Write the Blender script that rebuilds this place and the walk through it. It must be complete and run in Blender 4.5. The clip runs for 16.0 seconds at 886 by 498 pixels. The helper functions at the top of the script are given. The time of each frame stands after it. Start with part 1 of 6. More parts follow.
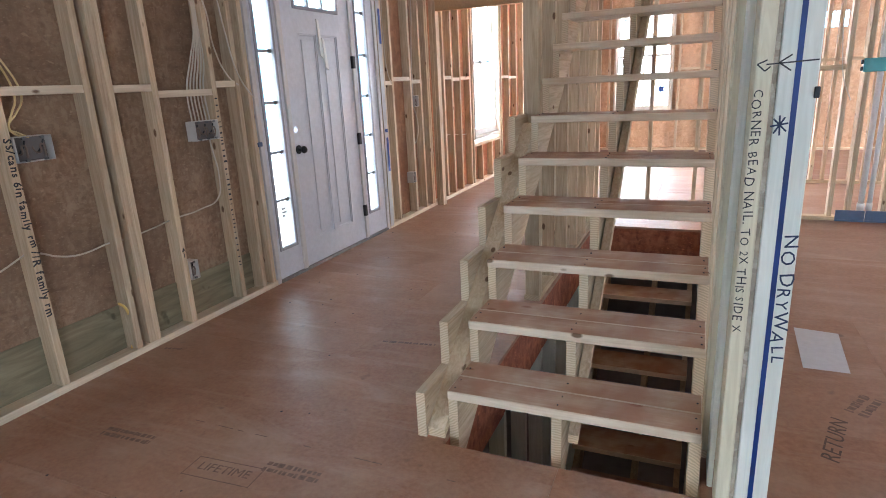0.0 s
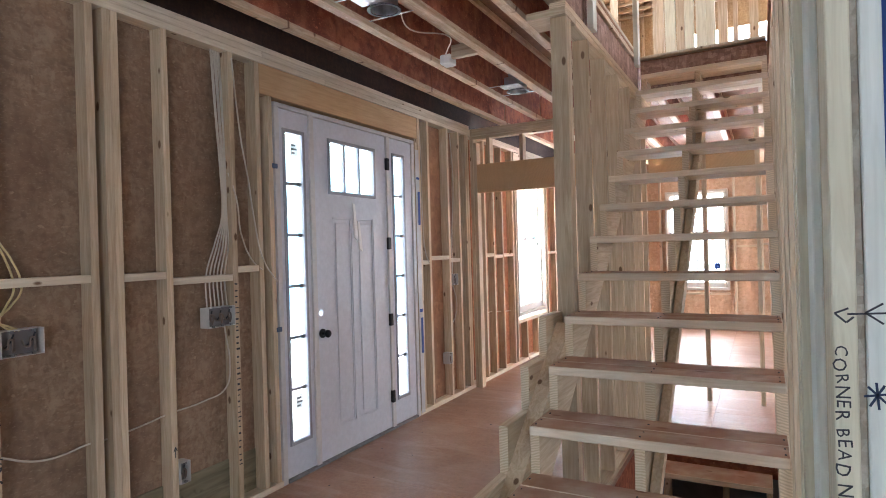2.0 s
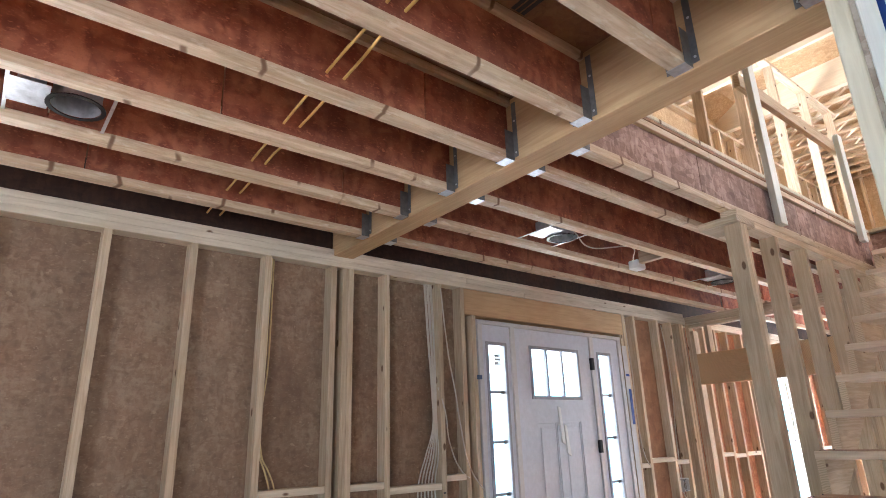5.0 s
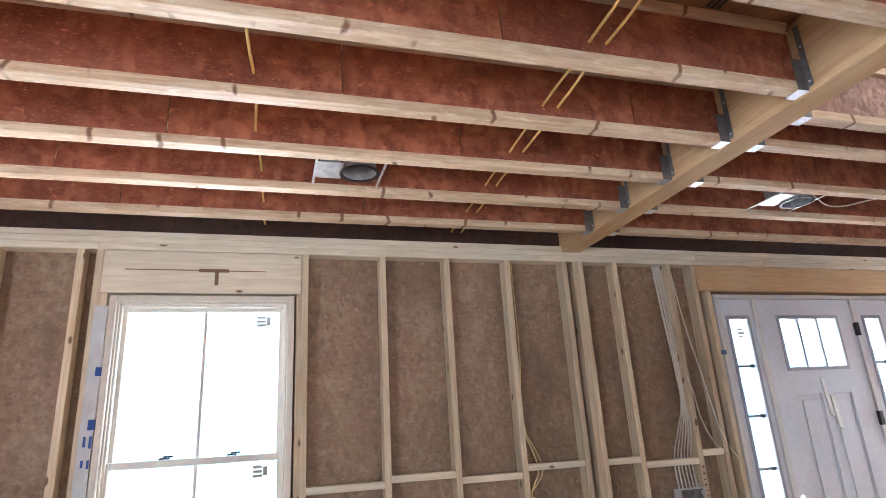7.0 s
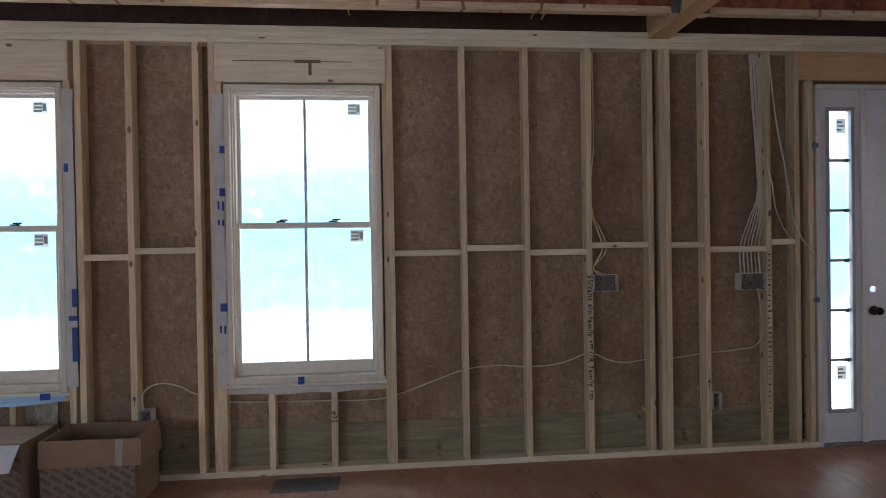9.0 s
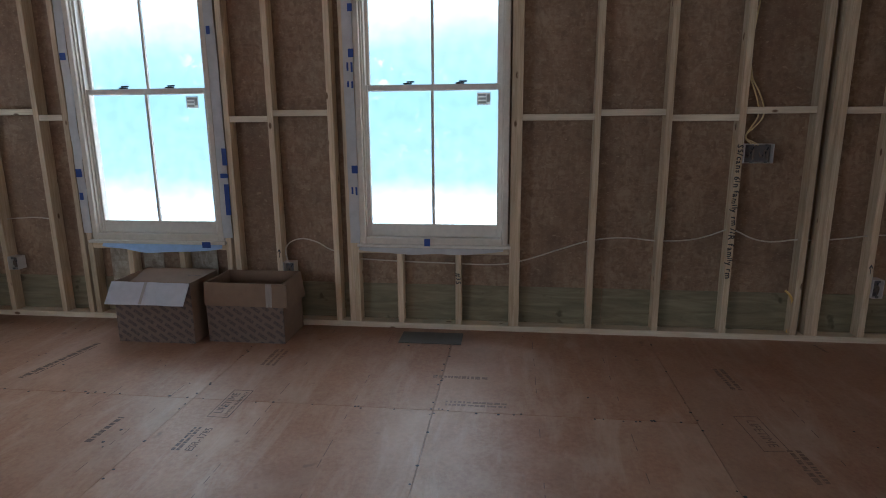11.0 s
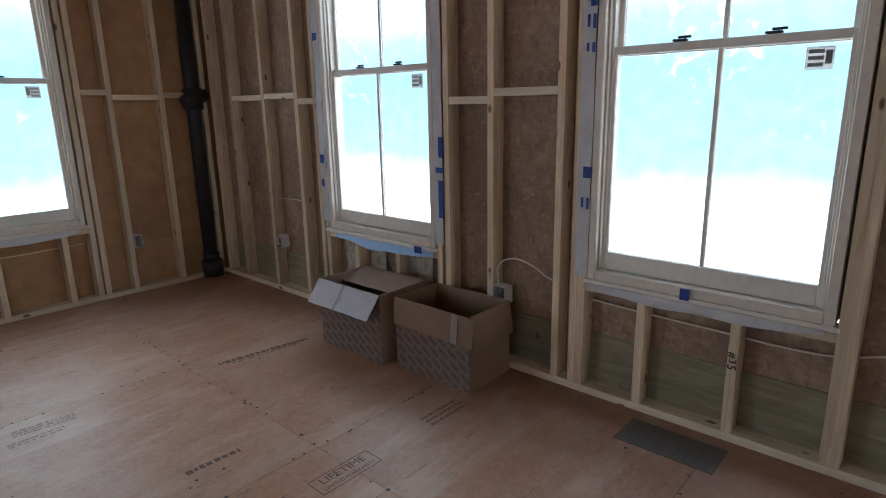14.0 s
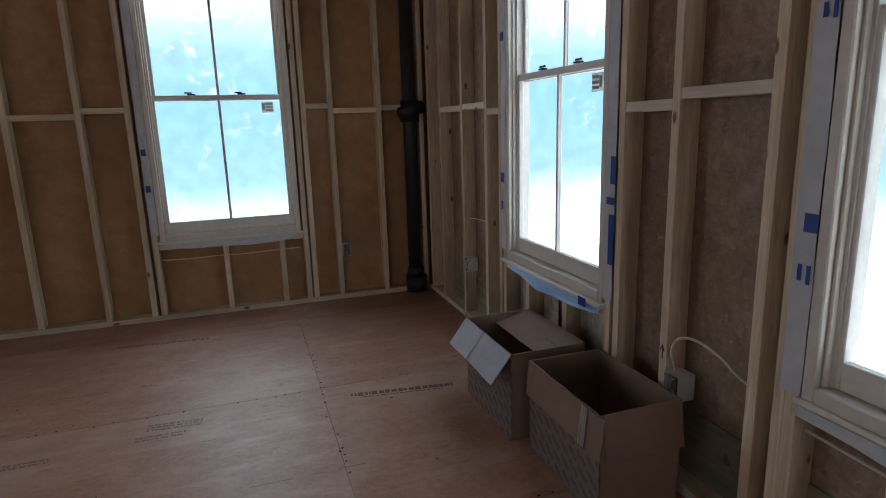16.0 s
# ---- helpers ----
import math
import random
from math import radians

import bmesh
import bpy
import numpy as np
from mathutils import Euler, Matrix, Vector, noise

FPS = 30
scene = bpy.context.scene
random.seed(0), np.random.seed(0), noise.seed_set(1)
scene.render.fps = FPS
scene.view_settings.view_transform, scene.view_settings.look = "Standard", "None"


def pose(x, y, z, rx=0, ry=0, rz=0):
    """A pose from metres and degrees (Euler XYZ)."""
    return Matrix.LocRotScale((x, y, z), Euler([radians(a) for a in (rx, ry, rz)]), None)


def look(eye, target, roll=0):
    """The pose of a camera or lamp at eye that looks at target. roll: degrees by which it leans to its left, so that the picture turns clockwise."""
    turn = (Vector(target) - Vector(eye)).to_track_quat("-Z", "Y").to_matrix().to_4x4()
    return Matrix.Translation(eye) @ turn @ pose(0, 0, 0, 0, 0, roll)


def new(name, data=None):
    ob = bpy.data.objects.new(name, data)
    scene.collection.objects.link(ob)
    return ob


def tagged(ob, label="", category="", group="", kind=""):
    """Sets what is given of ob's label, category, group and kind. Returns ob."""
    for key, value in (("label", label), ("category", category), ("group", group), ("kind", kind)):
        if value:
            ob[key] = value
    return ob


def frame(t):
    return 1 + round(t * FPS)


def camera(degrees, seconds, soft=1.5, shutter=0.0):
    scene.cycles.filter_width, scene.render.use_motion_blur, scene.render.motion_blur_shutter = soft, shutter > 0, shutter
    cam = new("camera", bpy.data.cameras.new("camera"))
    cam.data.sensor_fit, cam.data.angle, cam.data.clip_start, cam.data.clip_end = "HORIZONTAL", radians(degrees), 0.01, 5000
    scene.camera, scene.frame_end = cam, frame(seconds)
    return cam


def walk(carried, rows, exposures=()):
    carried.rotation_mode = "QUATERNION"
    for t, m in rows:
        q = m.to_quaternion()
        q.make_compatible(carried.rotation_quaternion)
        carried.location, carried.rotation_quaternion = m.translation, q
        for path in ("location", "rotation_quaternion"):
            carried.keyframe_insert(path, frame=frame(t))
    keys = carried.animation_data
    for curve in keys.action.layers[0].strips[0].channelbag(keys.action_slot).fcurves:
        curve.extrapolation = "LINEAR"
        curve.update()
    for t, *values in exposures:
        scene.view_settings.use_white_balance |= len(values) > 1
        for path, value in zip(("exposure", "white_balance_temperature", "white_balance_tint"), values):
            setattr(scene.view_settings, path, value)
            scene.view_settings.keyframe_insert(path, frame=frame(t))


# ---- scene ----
cam = camera(74.4, 16.0, soft=0.95)
PATH = [
    (0, (0.084, 0.147, 1.35), (-0.695, 1.907, 0.804), -2.8),
    (0.5, (0.119, 0.191, 1.376), (-0.739, 1.94, 0.924), -2.5),
    (1, (0.137, 0.288, 1.401), (-0.712, 2.066, 1.06), -2.7),
    (1.5, (0.095, 0.46, 1.452), (-0.784, 2.252, 1.312), -1.4),
    (2, (0.09, 0.547, 1.501), (-0.868, 2.303, 1.499), -1.6),
    (2.5, (0.135, 0.605, 1.533), (-0.926, 2.297, 1.628), -1.3),
    (3, (0.247, 0.677, 1.583), (-0.961, 2.25, 1.839), -1.5),
    (3.5, (0.332, 0.732, 1.607), (-0.961, 2.219, 1.952), -2.0),
    (3.7, (0.346, 0.722, 1.621), (-0.966, 2.174, 2.034), -1.8),
    (5.8, (0.63, 0.378, 1.668), (-0.995, 1.321, 2.352), -2.2),
    (6, (0.657, 0.36, 1.669), (-1.012, 1.215, 2.365), -2.5),
    (6.5, (0.703, 0.31, 1.658), (-1.054, 0.965, 2.355), -2.9),
    (7, (0.79, 0.261, 1.636), (-1.036, 0.818, 2.234), -3.4),
    (7.5, (0.887, 0.27, 1.592), (-0.989, 0.814, 2.021), -3.2),
    (8, (0.969, 0.38, 1.571), (-0.971, 0.739, 1.9), -0.8),
    (8.5, (1.04, 0.455, 1.506), (-0.94, 0.663, 1.693), -0.4),
    (9, (1.082, 0.425, 1.434), (-0.909, 0.611, 1.415), -0.9),
    (9.5, (1.172, 0.336, 1.373), (-0.813, 0.505, 1.188), -2.6),
    (9.7, (1.202, 0.282, 1.34), (-0.779, 0.431, 1.109), -3.0),
    (11.8, (0.776, 0.473, 1.4), (-1.098, -0.019, 0.906), -0.6),
    (12, (0.697, 0.472, 1.419), (-1.159, -0.085, 0.924), -1.5),
    (12.5, (0.461, 0.487, 1.405), (-1.292, -0.336, 0.904), -2.9),
    (13, (0.205, 0.62, 1.421), (-1.422, -0.437, 0.934), -0.3),
    (13.5, (-0.043, 0.672, 1.388), (-1.599, -0.484, 0.895), -1.0),
    (14, (-0.288, 0.657, 1.361), (-1.728, -0.645, 0.881), -1.1),
    (14.5, (-0.555, 0.696, 1.364), (-1.779, -0.802, 0.859), -1.8),
    (15, (-0.806, 0.754, 1.344), (-1.84, -0.882, 0.839), 0.6),
    (15.5, (-1.033, 0.627, 1.32), (-1.89, -1.111, 0.822), -0.2),
    (16, (-1.246, 0.515, 1.342), (-1.867, -1.339, 0.92), -1.7),
]
# brightness of the clip's own camera: it closes down while it faces the windows
EXPOSURES = [(t, e, 6000, 15) for t, e in ((0.0, 0.24), (2.5, 0.05), (3.7, -0.05), (6.0, 0.68), (7.0, 0.52), (7.6, 0.08), (8.5, -0.55), (9.0, -0.92), (9.7, -0.72),
                                          (12.0, -1.78), (13.0, -1.46), (14.0, -1.1), (15.0, -1.5), (16.0, -1.55))]
walk(cam, [(t, look(eye, target, roll)) for t, eye, target, roll in PATH], EXPOSURES)

# ---- world, sun and sky ----
world = bpy.data.worlds.new("sky")
scene.world = world
world.use_nodes = True
_sky = world.node_tree.nodes.new("ShaderNodeTexSky")
_sky.sky_type = "NISHITA"
_sky.sun_disc = False
_sky.sun_elevation = radians(52)
_sky.sun_rotation = radians(60)
_bg = world.node_tree.nodes["Background"]
_bg.inputs["Strength"].default_value = 0.12
world.node_tree.links.new(_sky.outputs["Color"], _bg.inputs["Color"])

_sun = bpy.data.lights.new("sun", "SUN")
_sun.energy, _sun.angle, _sun.color = 3.0, radians(0.5), (1.0, 0.95, 0.86)
sun = new("sun", _sun)
# the sun stands high over the back of the house, to the east
sun.matrix_world = look((20, 11, 30), (0, 0, 0))


def area_light(name, at, target, w, h, power, tone=(0.93, 0.97, 1.0)):
    """An area lamp in place of sky light, at a window or as added fill."""
    lamp = bpy.data.lights.new(name, "AREA")
    lamp.shape, lamp.size, lamp.size_y, lamp.energy = "RECTANGLE", w, h, power
    lamp.color = tone
    ob = new(name, lamp)
    ob.matrix_world = look(at, target)
    return ob


# sky light above the front and gable windows, then at windows 5 and 4
for _name, _at, _to in (("window_light_front", (-3.55, -0.09, 3.35), (-1.3, -0.09, 0)), ("window_light_front_south", (-3.55, -1.99, 3.35), (-1.3, -1.99, 0)),
                        ("window_light_gable", (-1.13, -4.9, 3.35), (-1.13, -2.6, 0))):
    area_light(_name, _at, _to, 1.0, 0.8, 46, (0.60, 0.80, 1.0))
area_light("window_light_back", (-0.88, 11.75, 1.5), (-0.88, 5, 0.8), 1.0, 1.7, 170)
area_light("window_light_front_north", (-2.95, 8.06, 1.5), (0, 8.06, 1.0), 0.95, 1.75, 150)
# added fill lamps at made-up openings, to brighten the rooms and upper storey
area_light("window_light_east", (5.35, 0.6, 1.5), (-2, 1.2, 1.2), 3.4, 2.0, 42, (0.86, 0.94, 1.0))
area_light("window_light_south", (3.2, -4.35, 1.45), (0.2, 2, 0.9), 2.4, 1.9, 118, (0.82, 0.92, 1.0))
area_light("window_light_kitchen", (5.35, 8.4, 1.5), (0, 8.4, 0.8), 2.4, 1.8, 260)
area_light("window_light_upper_west", (-2.95, 6.6, 4.4), (0, 6.4, 4.3), 1.6, 1.5, 130)
area_light("window_light_upper_back", (0.5, 11.8, 4.4), (0, 6, 4.3), 2.6, 1.4, 260)
area_light("window_light_upper_east", (5.35, 5.0, 4.4), (0, 5, 4.3), 2.6, 1.4, 220)

# ---- materials ----


class Graph:
    """A node material under construction."""

    def __init__(self, name, roughness=0.7, metallic=0.0, spec=None):
        self.m = bpy.data.materials.new(name)
        self.m.use_nodes = True
        self.t = self.m.node_tree
        self.p = self.t.nodes["Principled BSDF"]
        self.p.inputs["Roughness"].default_value = roughness
        self.p.inputs["Metallic"].default_value = metallic
        if spec is not None:
            self.p.inputs["Specular IOR Level"].default_value = spec

    def node(self, kind, **values):
        n = self.t.nodes.new(kind)
        for key, v in values.items():
            n.inputs[key.replace("_", " ")].default_value = v
        return n

    def link(self, a, b):
        self.t.links.new(a, b)

    def coords(self, scale=(1, 1, 1), shift=True, rot=(0, 0, 0)):
        """Object space in metres, moved by a chance amount for each object."""
        tc = self.t.nodes.new("ShaderNodeTexCoord")
        mp = self.t.nodes.new("ShaderNodeMapping")
        mp.inputs["Scale"].default_value = scale
        mp.inputs["Rotation"].default_value = rot
        src = tc.outputs["Object"]
        if shift:
            oi = self.t.nodes.new("ShaderNodeObjectInfo")
            mul = self.t.nodes.new("ShaderNodeVectorMath")
            mul.operation = "MULTIPLY_ADD"
            mul.inputs[1].default_value = (37.0, 53.0, 71.0)
            self.link(oi.outputs["Random"], mul.inputs[0])
            self.link(src, mul.inputs[2])
            src = mul.outputs[0]
        self.link(src, mp.inputs["Vector"])
        return mp.outputs["Vector"]

    def noise(self, vec, scale, detail=4, rough=0.55, distort=0.0):
        n = self.node("ShaderNodeTexNoise", Scale=scale, Detail=detail, Roughness=rough, Distortion=distort)
        self.link(vec, n.inputs["Vector"])
        return n.outputs["Fac"]

    def ramp(self, fac, stops):
        r = self.t.nodes.new("ShaderNodeValToRGB")
        el = r.color_ramp.elements
        while len(el) < len(stops):
            el.new(0.5)
        for e, (pos, col) in zip(el, stops):
            e.position = pos
            e.color = (*col, 1) if len(col) == 3 else col
        self.link(fac, r.inputs["Fac"])
        return r.outputs["Color"]

    def mix(self, a, b, fac, mode="MIX"):
        n = self.t.nodes.new("ShaderNodeMix")
        n.data_type, n.blend_type = "RGBA", mode
        for sock, v in ((n.inputs[6], a), (n.inputs[7], b)):
            if isinstance(v, tuple):
                sock.default_value = (*v, 1)
            else:
                self.link(v, sock)
        if isinstance(fac, float):
            n.inputs[0].default_value = fac
        else:
            self.link(fac, n.inputs[0])
        return n.outputs[2]

    def tint(self, col, low=0.82, high=1.12):
        """A chance lightness for each object."""
        oi = self.t.nodes.new("ShaderNodeObjectInfo")
        mr = self.node("ShaderNodeMapRange")
        mr.inputs[3].default_value, mr.inputs[4].default_value = low, high
        self.link(oi.outputs["Random"], mr.inputs[0])
        hsv = self.t.nodes.new("ShaderNodeHueSaturation")
        self.link(mr.outputs[0], hsv.inputs["Value"])
        self.link(col, hsv.inputs["Color"])
        return hsv.outputs["Color"]

    def colour(self, col):
        if isinstance(col, tuple):
            self.p.inputs["Base Color"].default_value = (*col, 1)
        else:
            self.link(col, self.p.inputs["Base Color"])
        return self

    def bump(self, fac, strength=0.3, distance=0.002):
        b = self.node("ShaderNodeBump", Strength=strength, Distance=distance)
        self.link(fac, b.inputs["Height"])
        self.link(b.outputs["Normal"], self.p.inputs["Normal"])
        return self

    def rough(self, fac, low, high):
        mr = self.node("ShaderNodeMapRange")
        mr.inputs[3].default_value, mr.inputs[4].default_value = low, high
        self.link(fac, mr.inputs[0])
        self.link(mr.outputs[0], self.p.inputs["Roughness"])
        return self


def lumber_material(name, axis, pale, dark, low=0.80, high=1.12, knots=True):
    """Sawn softwood, the grain along one axis, with knots."""
    g = Graph(name, 0.72)
    along = [14.0, 14.0, 14.0]
    along[axis] = 0.9
    v = g.coords(tuple(along))
    grain = g.noise(v, 3.2, 6, 0.62, 1.1)
    col = g.ramp(grain, [(0.28, dark), (0.47, tuple((a + b) / 2 for a, b in zip(pale, dark))), (0.66, pale)])
    big = g.noise(g.coords((0.8, 0.8, 0.8)), 2.2, 3)
    col = g.mix(col, tuple(c * k for c, k in zip(dark, (0.92, 0.9, 0.86))), g.ramp(big, [(0.5, (0, 0, 0)), (0.8, (0.7, 0.7, 0.7))]), "MIX")
    ks = [9.0, 9.0, 9.0]
    ks[axis] = 4.2
    vor = g.node("ShaderNodeTexVoronoi", Scale=1.0)
    g.link(g.coords(tuple(ks)), vor.inputs["Vector"])
    knot = g.ramp(vor.outputs["Distance"], [(0.075, (0.95, 0.95, 0.95)), (0.115, (0, 0, 0))])
    if knots:
        col = g.mix(col, (0.16, 0.085, 0.04), knot)
    # growth rings on the sawn ends
    tc, sep, far = g.t.nodes.new("ShaderNodeTexCoord"), g.t.nodes.new("ShaderNodeSeparateXYZ"), g.t.nodes.new("ShaderNodeMath")
    far.operation = "ABSOLUTE"
    g.link(tc.outputs["Normal"], sep.inputs[0])
    g.link(sep.outputs[axis], far.inputs[0])
    at = g.t.nodes.new("ShaderNodeMapping")
    at.inputs["Location"].default_value = (0.31, 0.22, 0.74)
    g.link(tc.outputs["Object"], at.inputs["Vector"])
    wave = g.node("ShaderNodeTexWave", Scale=30.0, Distortion=4.5, Detail=2.0)
    wave.wave_type, wave.rings_direction = "RINGS", "XYZ"[axis]
    g.link(at.outputs["Vector"], wave.inputs["Vector"])
    rings = g.ramp(wave.outputs["Fac"], [(0.25, tuple(min(1.0, c * 1.04) for c in pale)), (0.8, tuple((a + b) / 2 for a, b in zip(pale, dark)))])
    col = g.mix(col, rings, g.ramp(far.outputs[0], [(0.85, (0, 0, 0)), (0.95, (1, 1, 1))]))
    g.colour(g.tint(col, low, high)).bump(grain, 0.25, 0.0015)
    return g.m


PALE, DARK = (0.70, 0.565, 0.395), (0.47, 0.34, 0.21)
WOOD = [lumber_material("spruce_lumber_" + n, i, PALE, DARK) for i, n in enumerate("xyz")]
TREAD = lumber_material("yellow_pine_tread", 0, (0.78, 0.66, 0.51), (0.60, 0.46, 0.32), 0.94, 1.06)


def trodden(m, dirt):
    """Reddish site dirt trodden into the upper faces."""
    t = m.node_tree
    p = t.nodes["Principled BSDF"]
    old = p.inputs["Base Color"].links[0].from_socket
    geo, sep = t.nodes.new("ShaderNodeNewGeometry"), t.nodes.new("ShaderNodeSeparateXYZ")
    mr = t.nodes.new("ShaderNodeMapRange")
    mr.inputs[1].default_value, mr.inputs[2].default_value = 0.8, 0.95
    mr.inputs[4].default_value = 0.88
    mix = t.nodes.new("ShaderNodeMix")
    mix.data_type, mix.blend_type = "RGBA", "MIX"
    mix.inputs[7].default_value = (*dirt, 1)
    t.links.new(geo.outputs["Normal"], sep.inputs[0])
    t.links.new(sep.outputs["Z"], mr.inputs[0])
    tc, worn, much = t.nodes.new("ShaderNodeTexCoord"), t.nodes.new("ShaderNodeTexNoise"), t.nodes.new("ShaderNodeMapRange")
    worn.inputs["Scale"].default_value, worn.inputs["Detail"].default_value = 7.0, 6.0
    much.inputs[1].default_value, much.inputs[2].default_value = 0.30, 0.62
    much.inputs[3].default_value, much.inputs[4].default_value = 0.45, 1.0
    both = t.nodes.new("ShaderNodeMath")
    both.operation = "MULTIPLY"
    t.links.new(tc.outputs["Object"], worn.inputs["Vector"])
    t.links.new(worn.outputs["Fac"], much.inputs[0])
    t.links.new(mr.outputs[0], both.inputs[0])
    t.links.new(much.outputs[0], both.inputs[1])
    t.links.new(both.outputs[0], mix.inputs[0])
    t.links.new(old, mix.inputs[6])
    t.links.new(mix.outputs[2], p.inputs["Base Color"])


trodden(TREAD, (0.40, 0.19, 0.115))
STREAK = lumber_material("pitch_streak", 1, (0.24, 0.13, 0.06), (0.15, 0.075, 0.03))
POST_LUMBER = lumber_material("pale_post_lumber", 2, (0.76, 0.71, 0.545), (0.58, 0.52, 0.37), 0.93, 1.05, False)
GREYED = lumber_material("weathered_lumber", 2, (0.66, 0.58, 0.44), (0.46, 0.38, 0.27))
LVL = lumber_material("laminated_beam", 0, (0.60, 0.405, 0.215), (0.46, 0.285, 0.135), 0.97, 1.03, False)
PALE_BEAM = lumber_material("pale_laminated_beam", 0, (0.74, 0.63, 0.47), (0.62, 0.50, 0.35), 0.97, 1.03, False)
PLATE = lumber_material("pale_plate_lumber", 1, (0.75, 0.655, 0.505), (0.58, 0.475, 0.34), 0.92, 1.06)
HEADER = lumber_material("header_lumber", 1, (0.60, 0.40, 0.22), (0.46, 0.285, 0.14), 0.97, 1.05, False)


def osb_material(name, pale, mid, dark, scale=1.0, tint=(0.92, 1.06), strands=0.0):
    """Oriented strand board: flat flakes of many browns pressed together."""
    g = Graph(name, 0.68)
    vec = g.coords((1, 1, 1))
    flakes = []
    for k, stretch in enumerate(((26, 26, 62), (60, 60, 24))):
        warp = g.node("ShaderNodeTexVoronoi", Scale=scale, Randomness=1.0)
        vv = g.coords(stretch, True, (0.4 * k, 0.3, 0.5 + k))
        g.link(vv, warp.inputs["Vector"])
        sep = g.node("ShaderNodeSeparateColor")
        g.link(warp.outputs["Color"], sep.inputs[0])
        flakes.append(sep.outputs[0])
    add = g.t.nodes.new("ShaderNodeMath")
    add.operation = "MULTIPLY_ADD"
    add.inputs[1].default_value = 0.5
    half = g.t.nodes.new("ShaderNodeMath")
    half.operation = "MULTIPLY"
    half.inputs[1].default_value = 0.5
    g.link(flakes[1], half.inputs[0])
    g.link(flakes[0], add.inputs[0])
    g.link(half.outputs[0], add.inputs[2])
    col = g.ramp(add.outputs[0], [(0.05, dark), (0.5, mid), (0.97, pale)])
    col = g.mix(col, mid, 0.15)
    fine = g.noise(vec, 70.0, 4, 0.7)
    col = g.mix(col, dark, g.ramp(fine, [(0.46, (0, 0, 0)), (0.75, (0.55, 0.55, 0.55))]))
    stain = g.noise(vec, 4.5, 6, 0.65)
    col = g.mix(col, dark, g.ramp(stain, [(0.40, (0, 0, 0)), (0.72, (0.7, 0.7, 0.7))]))
    col = g.mix(col, pale, g.ramp(g.noise(g.coords((1, 1, 0.35)), 13.0, 3), [(0.58, (0, 0, 0)), (0.74, (0.7, 0.7, 0.7))]))
    if strands:
        # single long wafers, lighter and darker, lying in three directions
        for k, (turn, tone) in enumerate(((0.35, pale), (1.45, tuple(min(1.0, c * 1.18) for c in pale)), (2.45, dark))):
            squeeze = g.t.nodes.new("ShaderNodeMapping")
            squeeze.inputs["Scale"].default_value = (4.0, 15.0, 52.0)
            g.link(g.coords((1, 1, 1), True, (turn, 0, 0)), squeeze.inputs["Vector"])
            bend = g.node("ShaderNodeTexVoronoi", Scale=1.0)
            g.link(squeeze.outputs["Vector"], bend.inputs["Vector"])
            one = g.node("ShaderNodeSeparateColor")
            g.link(bend.outputs["Color"], one.inputs[0])
            col = g.mix(col, tone, g.ramp(one.outputs[k % 3], [(0.70, (0, 0, 0)), (0.95, (strands, strands, strands))]))
    g.colour(g.tint(col, *tint)).bump(add.outputs[0], 0.3, 0.002)
    return g.m




